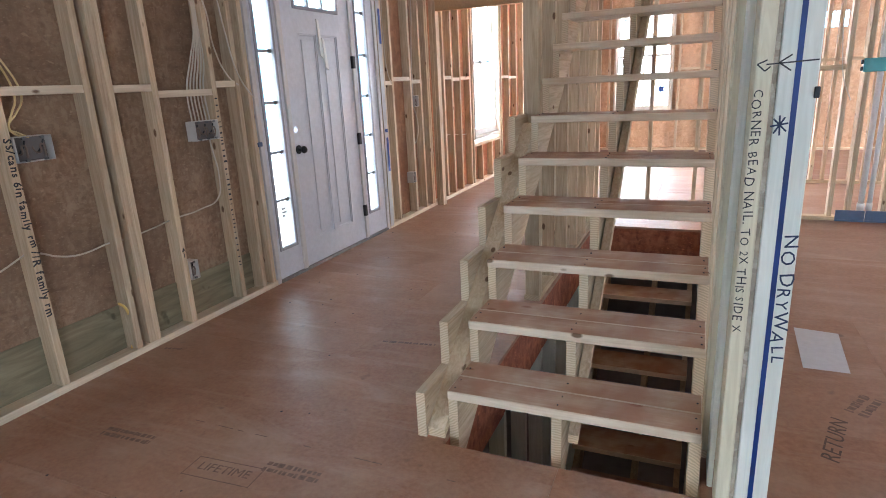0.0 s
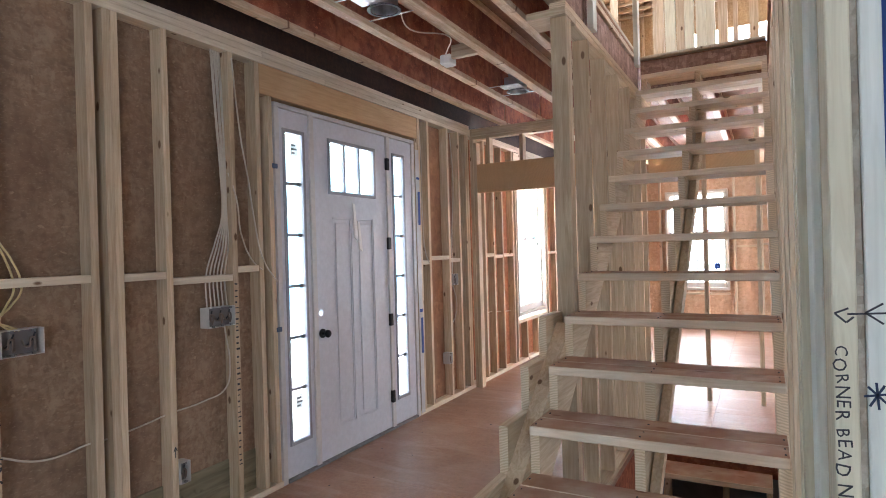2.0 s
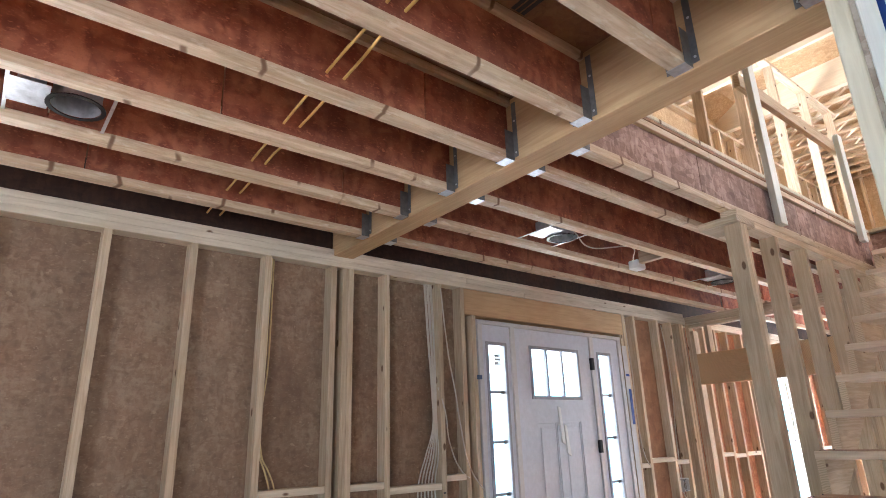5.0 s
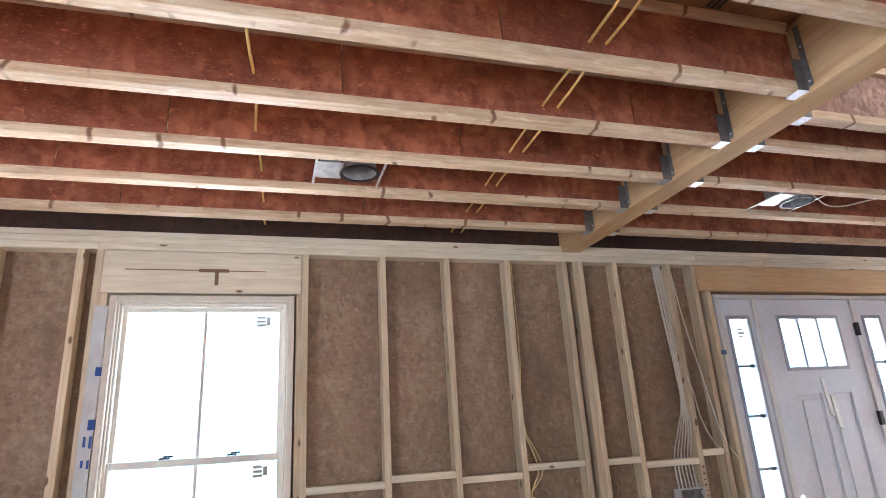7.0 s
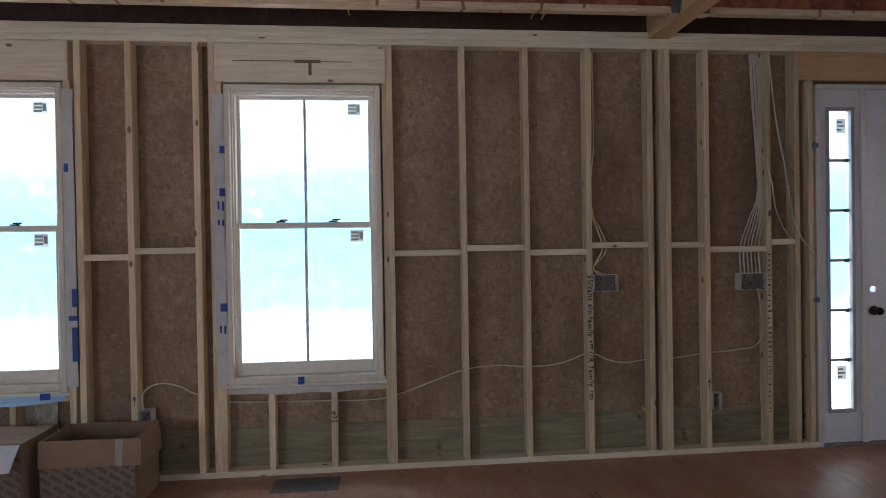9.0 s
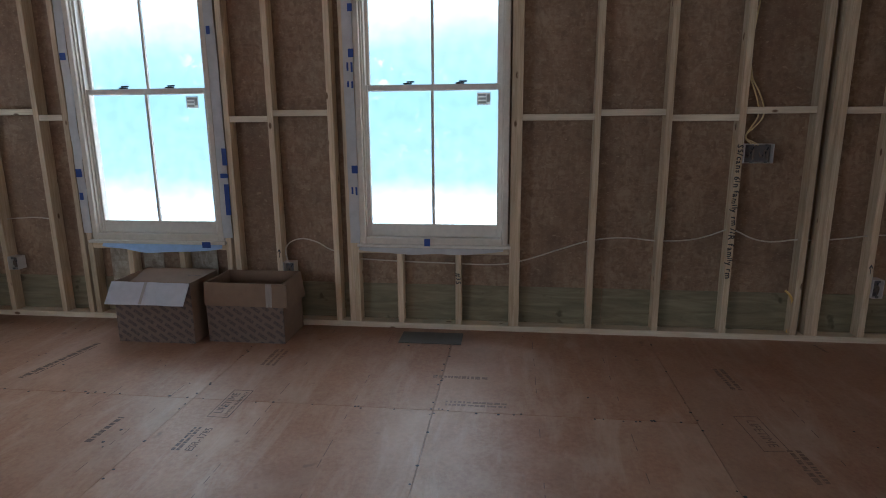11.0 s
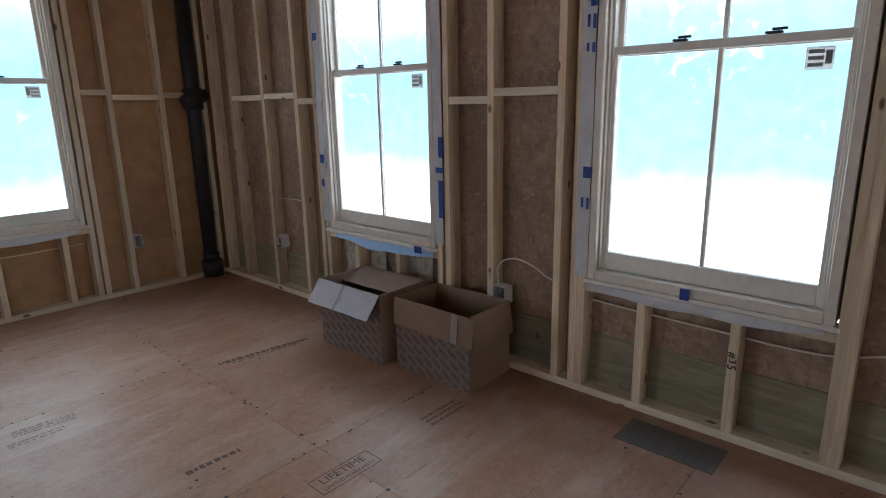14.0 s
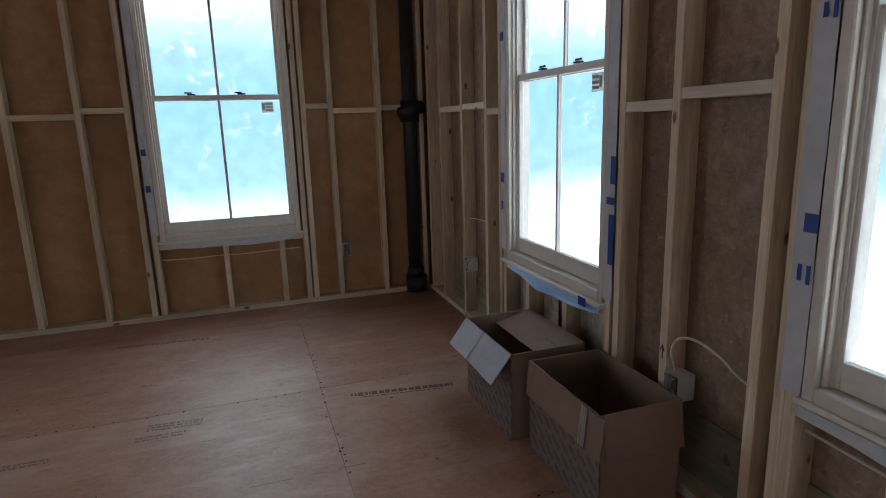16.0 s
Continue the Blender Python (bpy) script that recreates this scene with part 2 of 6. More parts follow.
def pressed_board(name, pale, mid, dark, flake=1.0, contrast=0.55, specks=0.6, tint=(0.93, 1.06)):
    """Weathered strand board: broad soft wafers, mottled, with pale splinters and dark stains."""
    g = Graph(name, 0.7)
    vec = g.coords((1, 1, 1))
    bend = g.node("ShaderNodeTexNoise", Scale=9.0, Detail=3.0)
    g.link(vec, bend.inputs["Vector"])
    warped = g.t.nodes.new("ShaderNodeVectorMath")
    warped.operation = "MULTIPLY_ADD"
    warped.inputs[1].default_value = (0.06, 0.06, 0.06)
    g.link(bend.outputs["Color"], warped.inputs[0])
    g.link(vec, warped.inputs[2])
    col = mid
    height = None
    for k, (stretch, turn) in enumerate((((17, 17, 40), 0.5), ((38, 38, 15), -0.4), ((24, 24, 24), 1.1))):
        mp = g.t.nodes.new("ShaderNodeMapping")
        mp.inputs["Scale"].default_value = tuple(v * flake for v in stretch)
        mp.inputs["Rotation"].default_value = (turn, 0.3 * k, turn * 0.7)
        g.link(warped.outputs[0], mp.inputs["Vector"])
        cells = g.node("ShaderNodeTexVoronoi", Scale=1.0)
        cells.feature = "SMOOTH_F1"
        cells.inputs["Smoothness"].default_value = 0.7
        g.link(mp.outputs["Vector"], cells.inputs["Vector"])
        one = g.node("ShaderNodeSeparateColor")
        g.link(cells.outputs["Color"], one.inputs[0])
        height = one.outputs[0]
        up = g.ramp(one.outputs[0], [(0.55, (0, 0, 0)), (0.95, (contrast, contrast, contrast))])
        down = g.ramp(one.outputs[1], [(0.55, (0, 0, 0)), (0.95, (contrast, contrast, contrast))])
        col = g.mix(g.mix(col, pale, up), dark, down)
    mottle = g.noise(vec, 8.0, 7, 0.70, 0.4)
    col = g.mix(col, pale, g.ramp(mottle, [(0.50, (0, 0, 0)), (0.70, (0.75, 0.75, 0.75))]))
    stain = g.noise(g.coords((1, 1, 0.6)), 2.3, 5, 0.6)
    col = g.mix(col, dark, g.ramp(stain, [(0.46, (0, 0, 0)), (0.70, (0.75, 0.75, 0.75))]))
    bits = g.noise(g.coords((1, 1, 1.5)), 23.0, 3, 0.55)
    col = g.mix(col, tuple(min(1.0, c * 1.25) for c in pale), g.ramp(bits, [(0.66, (0, 0, 0)), (0.72, (specks, specks, specks))]))
    thin = g.noise(g.coords((1, 1, 2.2), True, (0.6, 0.2, 0)), 58.0, 2, 0.5)
    col = g.mix(col, pale, g.ramp(thin, [(0.58, (0, 0, 0)), (0.74, (specks, specks, specks))]))
    grit = g.noise(vec, 95.0, 3, 0.6)
    col = g.mix(col, dark, g.ramp(grit, [(0.55, (0, 0, 0)), (0.75, (0.3, 0.3, 0.3))]))
    g.colour(g.tint(col, *tint)).bump(height, 0.25, 0.002)
    return g.m


SHEATHING = pressed_board("wall_sheathing", (0.43, 0.315, 0.21), (0.30, 0.19, 0.118), (0.17, 0.10, 0.062), 1.5, 0.42, 0.5)
SHEATHING_WARM = pressed_board("gable_sheathing", (0.46, 0.265, 0.12), (0.37, 0.195, 0.08), (0.24, 0.115, 0.048), 0.45, 0.3, 0.1)
SHEATHING_TAN = pressed_board("back_sheathing", (0.72, 0.50, 0.33), (0.58, 0.36, 0.21), (0.42, 0.24, 0.13))
SHEATHING_ORANGE = osb_material("bright_sheathing", (0.52, 0.24, 0.115), (0.42, 0.165, 0.075), (0.30, 0.105, 0.045), strands=0.5)
# rim board colour with the shade above the wall plate painted in
RIM_SHADE = osb_material("shaded_rim_board", (0.095, 0.045, 0.028), (0.062, 0.028, 0.018), (0.035, 0.016, 0.011))
PATCH_OSB = osb_material("grey_strand_board", (0.60, 0.54, 0.44), (0.42, 0.36, 0.28), (0.24, 0.19, 0.14), 0.7)
WEB = pressed_board("joist_web_board", (0.56, 0.215, 0.11), (0.335, 0.10, 0.049), (0.17, 0.042, 0.023), 0.8, 0.62, 0.7)
FOYER_BOARD = pressed_board("foyer_sheathing", (0.42, 0.225, 0.12), (0.29, 0.14, 0.07), (0.18, 0.08, 0.042), 0.6, 0.45)
PALE_OSB = osb_material("roof_strand_board", (0.66, 0.50, 0.31), (0.54, 0.38, 0.21), (0.40, 0.26, 0.13))
DECK_UNDER = osb_material("deck_underside", (0.36, 0.20, 0.10), (0.30, 0.155, 0.075), (0.22, 0.10, 0.05), 0.7)
RIM_BOARD = osb_material("rim_board", (0.54, 0.36, 0.28), (0.32, 0.185, 0.135), (0.15, 0.075, 0.05), 0.6)


def treated_sheet():
    g = Graph("treated_plywood", 0.75)
    vec = g.coords((1.0, 1.2, 9.0))
    n = g.noise(vec, 2.4, 6, 0.6, 0.8)
    col = g.ramp(n, [(0.3, (0.165, 0.138, 0.085)), (0.55, (0.25, 0.218, 0.135)), (0.75, (0.33, 0.295, 0.195))])
    blot = g.noise(g.coords((1, 1, 1)), 9.0, 2)
    col = g.mix(col, (0.09, 0.075, 0.04), g.ramp(blot, [(0.66, (0, 0, 0)), (0.72, (0.8, 0.8, 0.8))]))
    g.colour(col).bump(n, 0.2)
    return g.m


TREATED_SHEET = treated_sheet()


def flange_material():
    """Joist flange of finger-jointed softwood with dark ticks across it."""
    g = Graph("joist_flange", 0.55)
    v = g.coords((14, 0.9, 14))
    grain = g.noise(v, 3.0, 5, 0.6, 1.0)
    col = g.ramp(grain, [(0.3, (0.50, 0.345, 0.205)), (0.7, (0.73, 0.585, 0.41))])
    blotch = g.noise(g.coords((5, 1.6, 5)), 4.0, 6, 0.7)
    col = g.mix(col, (0.33, 0.19, 0.10), g.ramp(blotch, [(0.50, (0, 0, 0)), (0.72, (0.6, 0.6, 0.6))]))
    col = g.mix(col, (0.80, 0.70, 0.56), g.ramp(g.noise(g.coords((8, 2.5, 8)), 5.0, 4), [(0.58, (0, 0, 0)), (0.70, (0.6, 0.6, 0.6))]))
    tick = g.node("ShaderNodeTexNoise", Scale=1.0, Detail=1.0)
    g.link(g.coords((6.0, 5.2, 6.0)), tick.inputs["Vector"])
    wave = g.node("ShaderNodeTexWave", Scale=1.35, Distortion=3.0, Detail=3.0)
    wave.wave_type, wave.bands_direction = "BANDS", "Y"
    g.link(g.coords((2.4, 1, 2.4)), wave.inputs["Vector"])
    line = g.ramp(wave.outputs["Fac"], [(0.975, (0, 0, 0)), (0.997, (1, 1, 1))])
    cut = g.mix((0.0, 0.0, 0.0), line, g.ramp(tick.outputs["Fac"], [(0.54, (0, 0, 0)), (0.60, (1, 1, 1))]))
    col = g.mix(col, (0.20, 0.10, 0.05), cut)
    g.colour(g.tint(col, 0.9, 1.08)).bump(grain, 0.15)
    return g.m


FLANGE = flange_material()


def floor_material():
    """Reddish-brown sealed subfloor panel, scuffed and dusty."""
    g = Graph("subfloor_panel", 0.45)
    vec = g.coords((1, 1, 1))
    fine = g.noise(vec, 45.0, 5, 0.65)
    mid = g.noise(vec, 5.0, 5, 0.6)
    big = g.noise(g.coords((1, 1, 1), False), 0.7, 3)
    col = g.ramp(fine, [(0.3, (0.265, 0.122, 0.068)), (0.7, (0.375, 0.192, 0.113))])
    dust = g.ramp(mid, [(0.45, (0, 0, 0)), (0.75, (0.55, 0.55, 0.55))])
    col = g.mix(col, (0.44, 0.29, 0.20), dust)
    smear = g.noise(g.coords((0.5, 2.2, 1), True, (0, 0, 0.35)), 2.6, 7, 0.7, 0.8)
    col = g.mix(col, (0.50, 0.36, 0.27), g.ramp(smear, [(0.50, (0, 0, 0)), (0.70, (0.5, 0.5, 0.5))]))
    col = g.mix(col, (0.20, 0.095, 0.055), g.ramp(g.noise(vec, 1.9, 6, 0.65), [(0.56, (0, 0, 0)), (0.76, (0.5, 0.5, 0.5))]))
    spots = g.noise(vec, 11.0, 2, 0.4)
    col = g.mix(col, (0.12, 0.065, 0.045), g.ramp(spots, [(0.72, (0, 0, 0)), (0.80, (0.6, 0.6, 0.6))]))
    col = g.mix(col, (0.50, 0.38, 0.30), g.ramp(big, [(0.5, (0, 0, 0)), (0.75, (0.3, 0.3, 0.3))]))
    scr = g.noise(g.coords((1.5, 30, 1), True, (0, 0, 0.7)), 2.0, 3)
    col = g.mix(col, (0.20, 0.11, 0.08), g.ramp(scr, [(0.70, (0, 0, 0)), (0.76, (0.35, 0.35, 0.35))]))
    g.colour(g.tint(col, 0.95, 1.04)).rough(mid, 0.36, 0.56).bump(fine, 0.12, 0.001)
    return g.m


SUBFLOOR = floor_material()


def plain(name, col, roughness=0.6, metallic=0.0, grain=0.06, scale=30.0, spec=None):
    """One colour with faint unevenness."""
    g = Graph(name, roughness, metallic, spec)
    n = g.noise(g.coords((1, 1, 1)), scale, 4)
    lo, hi = tuple(c * (1 - grain) for c in col), tuple(min(1.0, c * (1 + grain)) for c in col)
    g.colour(g.ramp(n, [(0.3, lo), (0.7, hi)])).rough(n, max(0.02, roughness - 0.06), min(1.0, roughness + 0.06))
    return g.m


DOOR_PAINT = plain("door_primer", (0.62, 0.635, 0.69), 0.42)
FRAME_PAINT = plain("door_frame_paint", (0.60, 0.58, 0.57), 0.5)
LITE_FRAME = plain("lite_frame", (0.33, 0.33, 0.36), 0.5)
VINYL = plain("window_vinyl", (0.60, 0.53, 0.44), 0.45)
VINYL_WHITE = plain("window_sash", (0.66, 0.61, 0.53), 0.45)
BLACK = plain("black_metal", (0.02, 0.02, 0.022), 0.35, 0.6)
DARK_PIPE = plain("dark_pipe", (0.018, 0.016, 0.016), 0.5)
WHITE_PLASTIC = plain("white_plastic", (0.75, 0.75, 0.72), 0.45)
PVC = plain("white_pipe", (0.78, 0.77, 0.76), 0.35)
PAPER = plain("white_sheet", (0.60, 0.60, 0.62), 0.55)
CAN_STEEL = plain("lamp_can_steel", (0.55, 0.56, 0.57), 0.38, 0.75, 0.3, 22)
STEEL = plain("galvanised_steel", (0.62, 0.64, 0.66), 0.32, 0.9, 0.15, 60)
DULL_STEEL = plain("dull_steel", (0.20, 0.20, 0.20), 0.6, 0.7, 0.2, 40)
CABLE_WHITE = plain("white_cable", (0.62, 0.56, 0.47), 0.5)
CABLE_YELLOW = plain("yellow_cable", (0.74, 0.50, 0.15), 0.5)
CABLE_PALE = plain("pale_yellow_cable", (0.63, 0.50, 0.25), 0.5)
COPPER = plain("wire_ends", (0.20, 0.15, 0.12), 0.5)
INK = plain("black_marker", (0.03, 0.03, 0.035), 0.6)
INK_BLUE = plain("dark_blue_marker", (0.012, 0.03, 0.075), 0.6)
BLUE_INK = plain("blue_paint", (0.005, 0.034, 0.165), 0.45, 0.0, 0.35, 9.0)
STAMP = plain("floor_stamp_ink", (0.10, 0.055, 0.04), 0.55, 0.0, 0.4, 60)
STAMP_FAINT = plain("worn_stamp_ink", (0.19, 0.11, 0.08), 0.55, 0.0, 0.35, 60)
BLUE_TAPE = plain("blue_tape", (0.015, 0.055, 0.25), 0.6)
WRAP = plain("house_wrap", (0.50, 0.49, 0.48), 0.55, 0.0, 0.1, 12)
BLUE_FILM = plain("blue_flashing_film", (0.34, 0.52, 0.78), 0.4)
TEAL = plain("teal_plastic", (0.06, 0.33, 0.35), 0.45)
BLUE_PLASTIC = plain("blue_grey_plastic", (0.07, 0.11, 0.19), 0.5)
RED_PIPE = plain("purple_pipe", (0.12, 0.03, 0.13), 0.4)
WHITE_LUMBER = lumber_material("pale_lumber", 2, (0.76, 0.78, 0.71), (0.63, 0.65, 0.58), 0.97, 1.02, False)
MAT_GREY = plain("dark_vent_cover", (0.11, 0.10, 0.085), 0.55)
CONCRETE = plain("basement_concrete", (0.25, 0.25, 0.24), 0.8, 0.0, 0.15, 6)
PLAIN_WALL = osb_material("closing_sheathing", (0.46, 0.34, 0.2), (0.34, 0.23, 0.13), (0.24, 0.16, 0.09))


def card_material(name, base):
    g = Graph(name, 0.8)
    n = g.noise(g.coords((1, 1, 1)), 18.0, 4)
    g.colour(g.ramp(n, [(0.3, tuple(c * 0.88 for c in base)), (0.7, base)])).bump(n, 0.1)
    return g.m


def printed_card():
    """Cardboard printed all over with slanting rows of small dark marks."""
    g = Graph("printed_cardboard", 0.8)
    tc, sep, com = g.t.nodes.new("ShaderNodeTexCoord"), g.t.nodes.new("ShaderNodeSeparateXYZ"), g.t.nodes.new("ShaderNodeCombineXYZ")
    g.link(tc.outputs["Object"], sep.inputs[0])
    g.link(sep.outputs["Y"], com.inputs[0])
    g.link(sep.outputs["Z"], com.inputs[1])
    mp = g.t.nodes.new("ShaderNodeMapping")
    mp.inputs["Rotation"].default_value = (0, 0, 0.6)
    g.link(com.outputs[0], mp.inputs["Vector"])
    br = g.node("ShaderNodeTexBrick", Scale=1.0)
    br.inputs["Color1"].default_value = br.inputs["Color2"].default_value = (1, 1, 1, 1)
    br.inputs["Mortar"].default_value = (0, 0, 0, 1)
    br.inputs["Mortar Size"].default_value = 0.012
    br.inputs["Mortar Smooth"].default_value = 0.3
    br.inputs["Brick Width"].default_value, br.inputs["Row Height"].default_value = 0.085, 0.042
    g.link(mp.outputs[0], br.inputs["Vector"])
    n = g.noise(g.coords((1, 1, 1)), 90.0, 3)
    mask = g.mix((0.0, 0.0, 0.0), br.outputs["Color"], g.ramp(n, [(0.35, (0.25, 0.25, 0.25)), (0.6, (0.85, 0.85, 0.85))]))
    g.colour(g.mix((0.175, 0.118, 0.09), (0.06, 0.045, 0.042), mask))
    return g.m


CARD = card_material("cardboard", (0.235, 0.145, 0.092))
CARD_DARK = printed_card()
CARD_PALE = card_material("pale_cardboard", (0.47, 0.44, 0.45))
TAPE_PALE = plain("packing_tape", (0.30, 0.25, 0.215), 0.35)


def paper_material(name, tone):
    """Thin paper that lets daylight through."""
    m = bpy.data.materials.new(name)
    m.use_nodes = True
    t = m.node_tree
    p, out = t.nodes["Principled BSDF"], t.nodes["Material Output"]
    p.inputs["Base Color"].default_value = (tone, tone, tone * 0.97, 1)
    tr, mix = t.nodes.new("ShaderNodeBsdfTranslucent"), t.nodes.new("ShaderNodeMixShader")
    tr.inputs["Color"].default_value = (tone, tone, tone * 0.97, 1)
    mix.inputs[0].default_value = 0.55
    t.links.new(p.outputs[0], mix.inputs[1])
    t.links.new(tr.outputs[0], mix.inputs[2])
    t.links.new(mix.outputs[0], out.inputs["Surface"])
    return m


STICKER = paper_material("backlit_sticker", 0.73)
STICKER_INK = paper_material("sticker_print", 0.34)
BOX_PLASTIC = plain("grey_box_plastic", (0.56, 0.53, 0.50), 0.4)
BOX_DARK = plain("shaded_box_inside", (0.19, 0.17, 0.16), 0.7)


def glass_material():
    g = Graph("window_glass", 0.02)
    g.p.inputs["Transmission Weight"].default_value = 1.0
    g.p.inputs["IOR"].default_value = 1.02
    g.colour((0.97, 1.0, 1.0))
    return g.m


GLASS = glass_material()


def outdoors_material():
    """Glowing distance: pale ground and bluish trees, haze and glare painted into the emission."""
    m = bpy.data.materials.new("glowing_distance")
    m.use_nodes = True
    t = m.node_tree
    t.nodes.clear()
    out, em = t.nodes.new("ShaderNodeOutputMaterial"), t.nodes.new("ShaderNodeEmission")
    tc, sep = t.nodes.new("ShaderNodeTexCoord"), t.nodes.new("ShaderNodeSeparateXYZ")
    n = t.nodes.new("ShaderNodeTexNoise")
    n.inputs["Scale"].default_value, n.inputs["Detail"].default_value = 0.6, 10.0
    n.inputs["Roughness"].default_value = 0.5
    add = t.nodes.new("ShaderNodeMath")
    add.operation = "MULTIPLY_ADD"
    add.inputs[1].default_value = 0.9
    ramp = t.nodes.new("ShaderNodeValToRGB")
    el = ramp.color_ramp.elements
    while len(el) < 5:
        el.new(0.5)
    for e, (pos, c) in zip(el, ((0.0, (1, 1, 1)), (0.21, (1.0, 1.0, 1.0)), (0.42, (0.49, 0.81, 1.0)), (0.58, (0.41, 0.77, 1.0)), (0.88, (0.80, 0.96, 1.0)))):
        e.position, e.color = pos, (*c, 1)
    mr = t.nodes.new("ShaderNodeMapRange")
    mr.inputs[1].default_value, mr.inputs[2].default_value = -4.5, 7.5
    t.links.new(tc.outputs["Object"], n.inputs["Vector"])
    t.links.new(tc.outputs["Object"], sep.inputs[0])
    t.links.new(n.outputs["Fac"], add.inputs[0])
    t.links.new(sep.outputs["Z"], add.inputs[2])
    t.links.new(add.outputs[0], mr.inputs[0])
    t.links.new(mr.outputs[0], ramp.inputs["Fac"])
    glare = t.nodes.new("ShaderNodeValToRGB")
    ge = glare.color_ramp.elements
    while len(ge) < 4:
        ge.new(0.5)
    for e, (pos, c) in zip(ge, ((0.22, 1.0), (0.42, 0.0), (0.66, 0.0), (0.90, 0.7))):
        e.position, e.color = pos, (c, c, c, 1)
    # low band glows far stronger, in place of light off sunlit ground
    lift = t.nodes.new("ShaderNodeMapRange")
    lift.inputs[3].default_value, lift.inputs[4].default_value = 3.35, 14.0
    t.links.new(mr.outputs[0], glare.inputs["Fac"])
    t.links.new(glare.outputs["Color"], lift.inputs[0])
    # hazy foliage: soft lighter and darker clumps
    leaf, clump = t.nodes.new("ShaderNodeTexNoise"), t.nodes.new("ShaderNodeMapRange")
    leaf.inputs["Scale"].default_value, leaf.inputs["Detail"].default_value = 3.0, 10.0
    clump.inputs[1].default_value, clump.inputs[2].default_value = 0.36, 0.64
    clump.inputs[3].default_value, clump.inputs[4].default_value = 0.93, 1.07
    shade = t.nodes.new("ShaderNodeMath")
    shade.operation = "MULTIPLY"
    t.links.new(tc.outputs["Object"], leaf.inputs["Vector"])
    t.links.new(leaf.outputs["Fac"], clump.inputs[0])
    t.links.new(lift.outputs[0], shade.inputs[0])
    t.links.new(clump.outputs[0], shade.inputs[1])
    # foliage highlights painted as clusters of white patches, higher up
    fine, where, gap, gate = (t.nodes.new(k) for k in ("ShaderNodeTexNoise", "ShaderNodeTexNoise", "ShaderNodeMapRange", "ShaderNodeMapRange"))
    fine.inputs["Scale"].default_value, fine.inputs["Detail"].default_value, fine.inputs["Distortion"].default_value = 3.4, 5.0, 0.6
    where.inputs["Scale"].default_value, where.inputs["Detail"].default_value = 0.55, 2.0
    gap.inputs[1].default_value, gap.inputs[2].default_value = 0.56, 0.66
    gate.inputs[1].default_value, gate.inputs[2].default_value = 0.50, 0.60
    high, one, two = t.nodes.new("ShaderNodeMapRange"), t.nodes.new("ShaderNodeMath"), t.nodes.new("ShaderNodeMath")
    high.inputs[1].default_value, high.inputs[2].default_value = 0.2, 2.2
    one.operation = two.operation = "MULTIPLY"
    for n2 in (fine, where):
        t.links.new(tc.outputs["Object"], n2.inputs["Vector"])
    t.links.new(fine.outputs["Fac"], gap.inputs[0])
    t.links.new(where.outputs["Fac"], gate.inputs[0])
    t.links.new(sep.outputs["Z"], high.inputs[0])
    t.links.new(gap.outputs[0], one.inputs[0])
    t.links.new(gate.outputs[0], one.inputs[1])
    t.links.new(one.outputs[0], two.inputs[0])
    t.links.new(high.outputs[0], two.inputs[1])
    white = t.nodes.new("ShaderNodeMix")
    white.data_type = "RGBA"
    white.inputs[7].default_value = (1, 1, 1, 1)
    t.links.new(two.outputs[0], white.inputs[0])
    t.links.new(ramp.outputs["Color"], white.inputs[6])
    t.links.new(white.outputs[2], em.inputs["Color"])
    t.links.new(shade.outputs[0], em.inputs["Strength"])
    t.links.new(em.outputs[0], out.inputs["Surface"])
    return m


OUTDOORS = outdoors_material()

# ---- building helpers ----
MESHES = {}
random.seed(7)


def thing(name, base=(0, 0, 0), label="", category="", group="", kind=""):
    """An empty at a thing's base, which parents its parts."""
    ob = new(name)
    ob.location = base
    ob.empty_display_size = 0.1
    return tagged(ob, label, category, group, kind)


def under(ob, parent):
    if parent is not None:
        ob.parent = parent
        m = parent.matrix_basis.copy()
        up = parent.parent
        while up is not None:
            m = up.matrix_basis @ parent.matrix_parent_inverse @ m if parent.parent is up else m
            up = up.parent
        ob.matrix_parent_inverse = m.inverted()
    return ob


def finish(bm, name, mat):
    me = bpy.data.meshes.new(name)
    bmesh.ops.recalc_face_normals(bm, faces=bm.faces)
    bm.to_mesh(me)
    bm.free()
    me.materials.append(mat)
    return me


def part(name, bm, material, parent=None, label=""):
    """A bmesh in world coordinates as one mesh object under a thing or a part."""
    return tagged(under(new(name, finish(bm, name, material)), parent), label)


def add_box(bm, lo, hi, bevel=0.0, m=None):
    c = [(a + b) / 2 for a, b in zip(lo, hi)]
    s = [abs(b - a) for a, b in zip(lo, hi)]
    mat = Matrix.Translation(c) @ Matrix.Diagonal((*s, 1))
    if m is not None:
        mat = m @ mat
    r = bmesh.ops.create_cube(bm, size=1, matrix=mat)
    if bevel:
        edges = list({e for v in r["verts"] for e in v.link_edges})
        bmesh.ops.bevel(bm, geom=edges, offset=bevel, segments=1, affect="EDGES", profile=0.5)


def box_mesh(size, mat, bevel):
    key = (tuple(round(v, 4) for v in size), mat.name, bevel)
    if key not in MESHES:
        bm = bmesh.new()
        add_box(bm, [-v / 2 for v in size], [v / 2 for v in size], min(bevel, min(size) * 0.3))
        MESHES[key] = finish(bm, "board", mat)
    return MESHES[key]


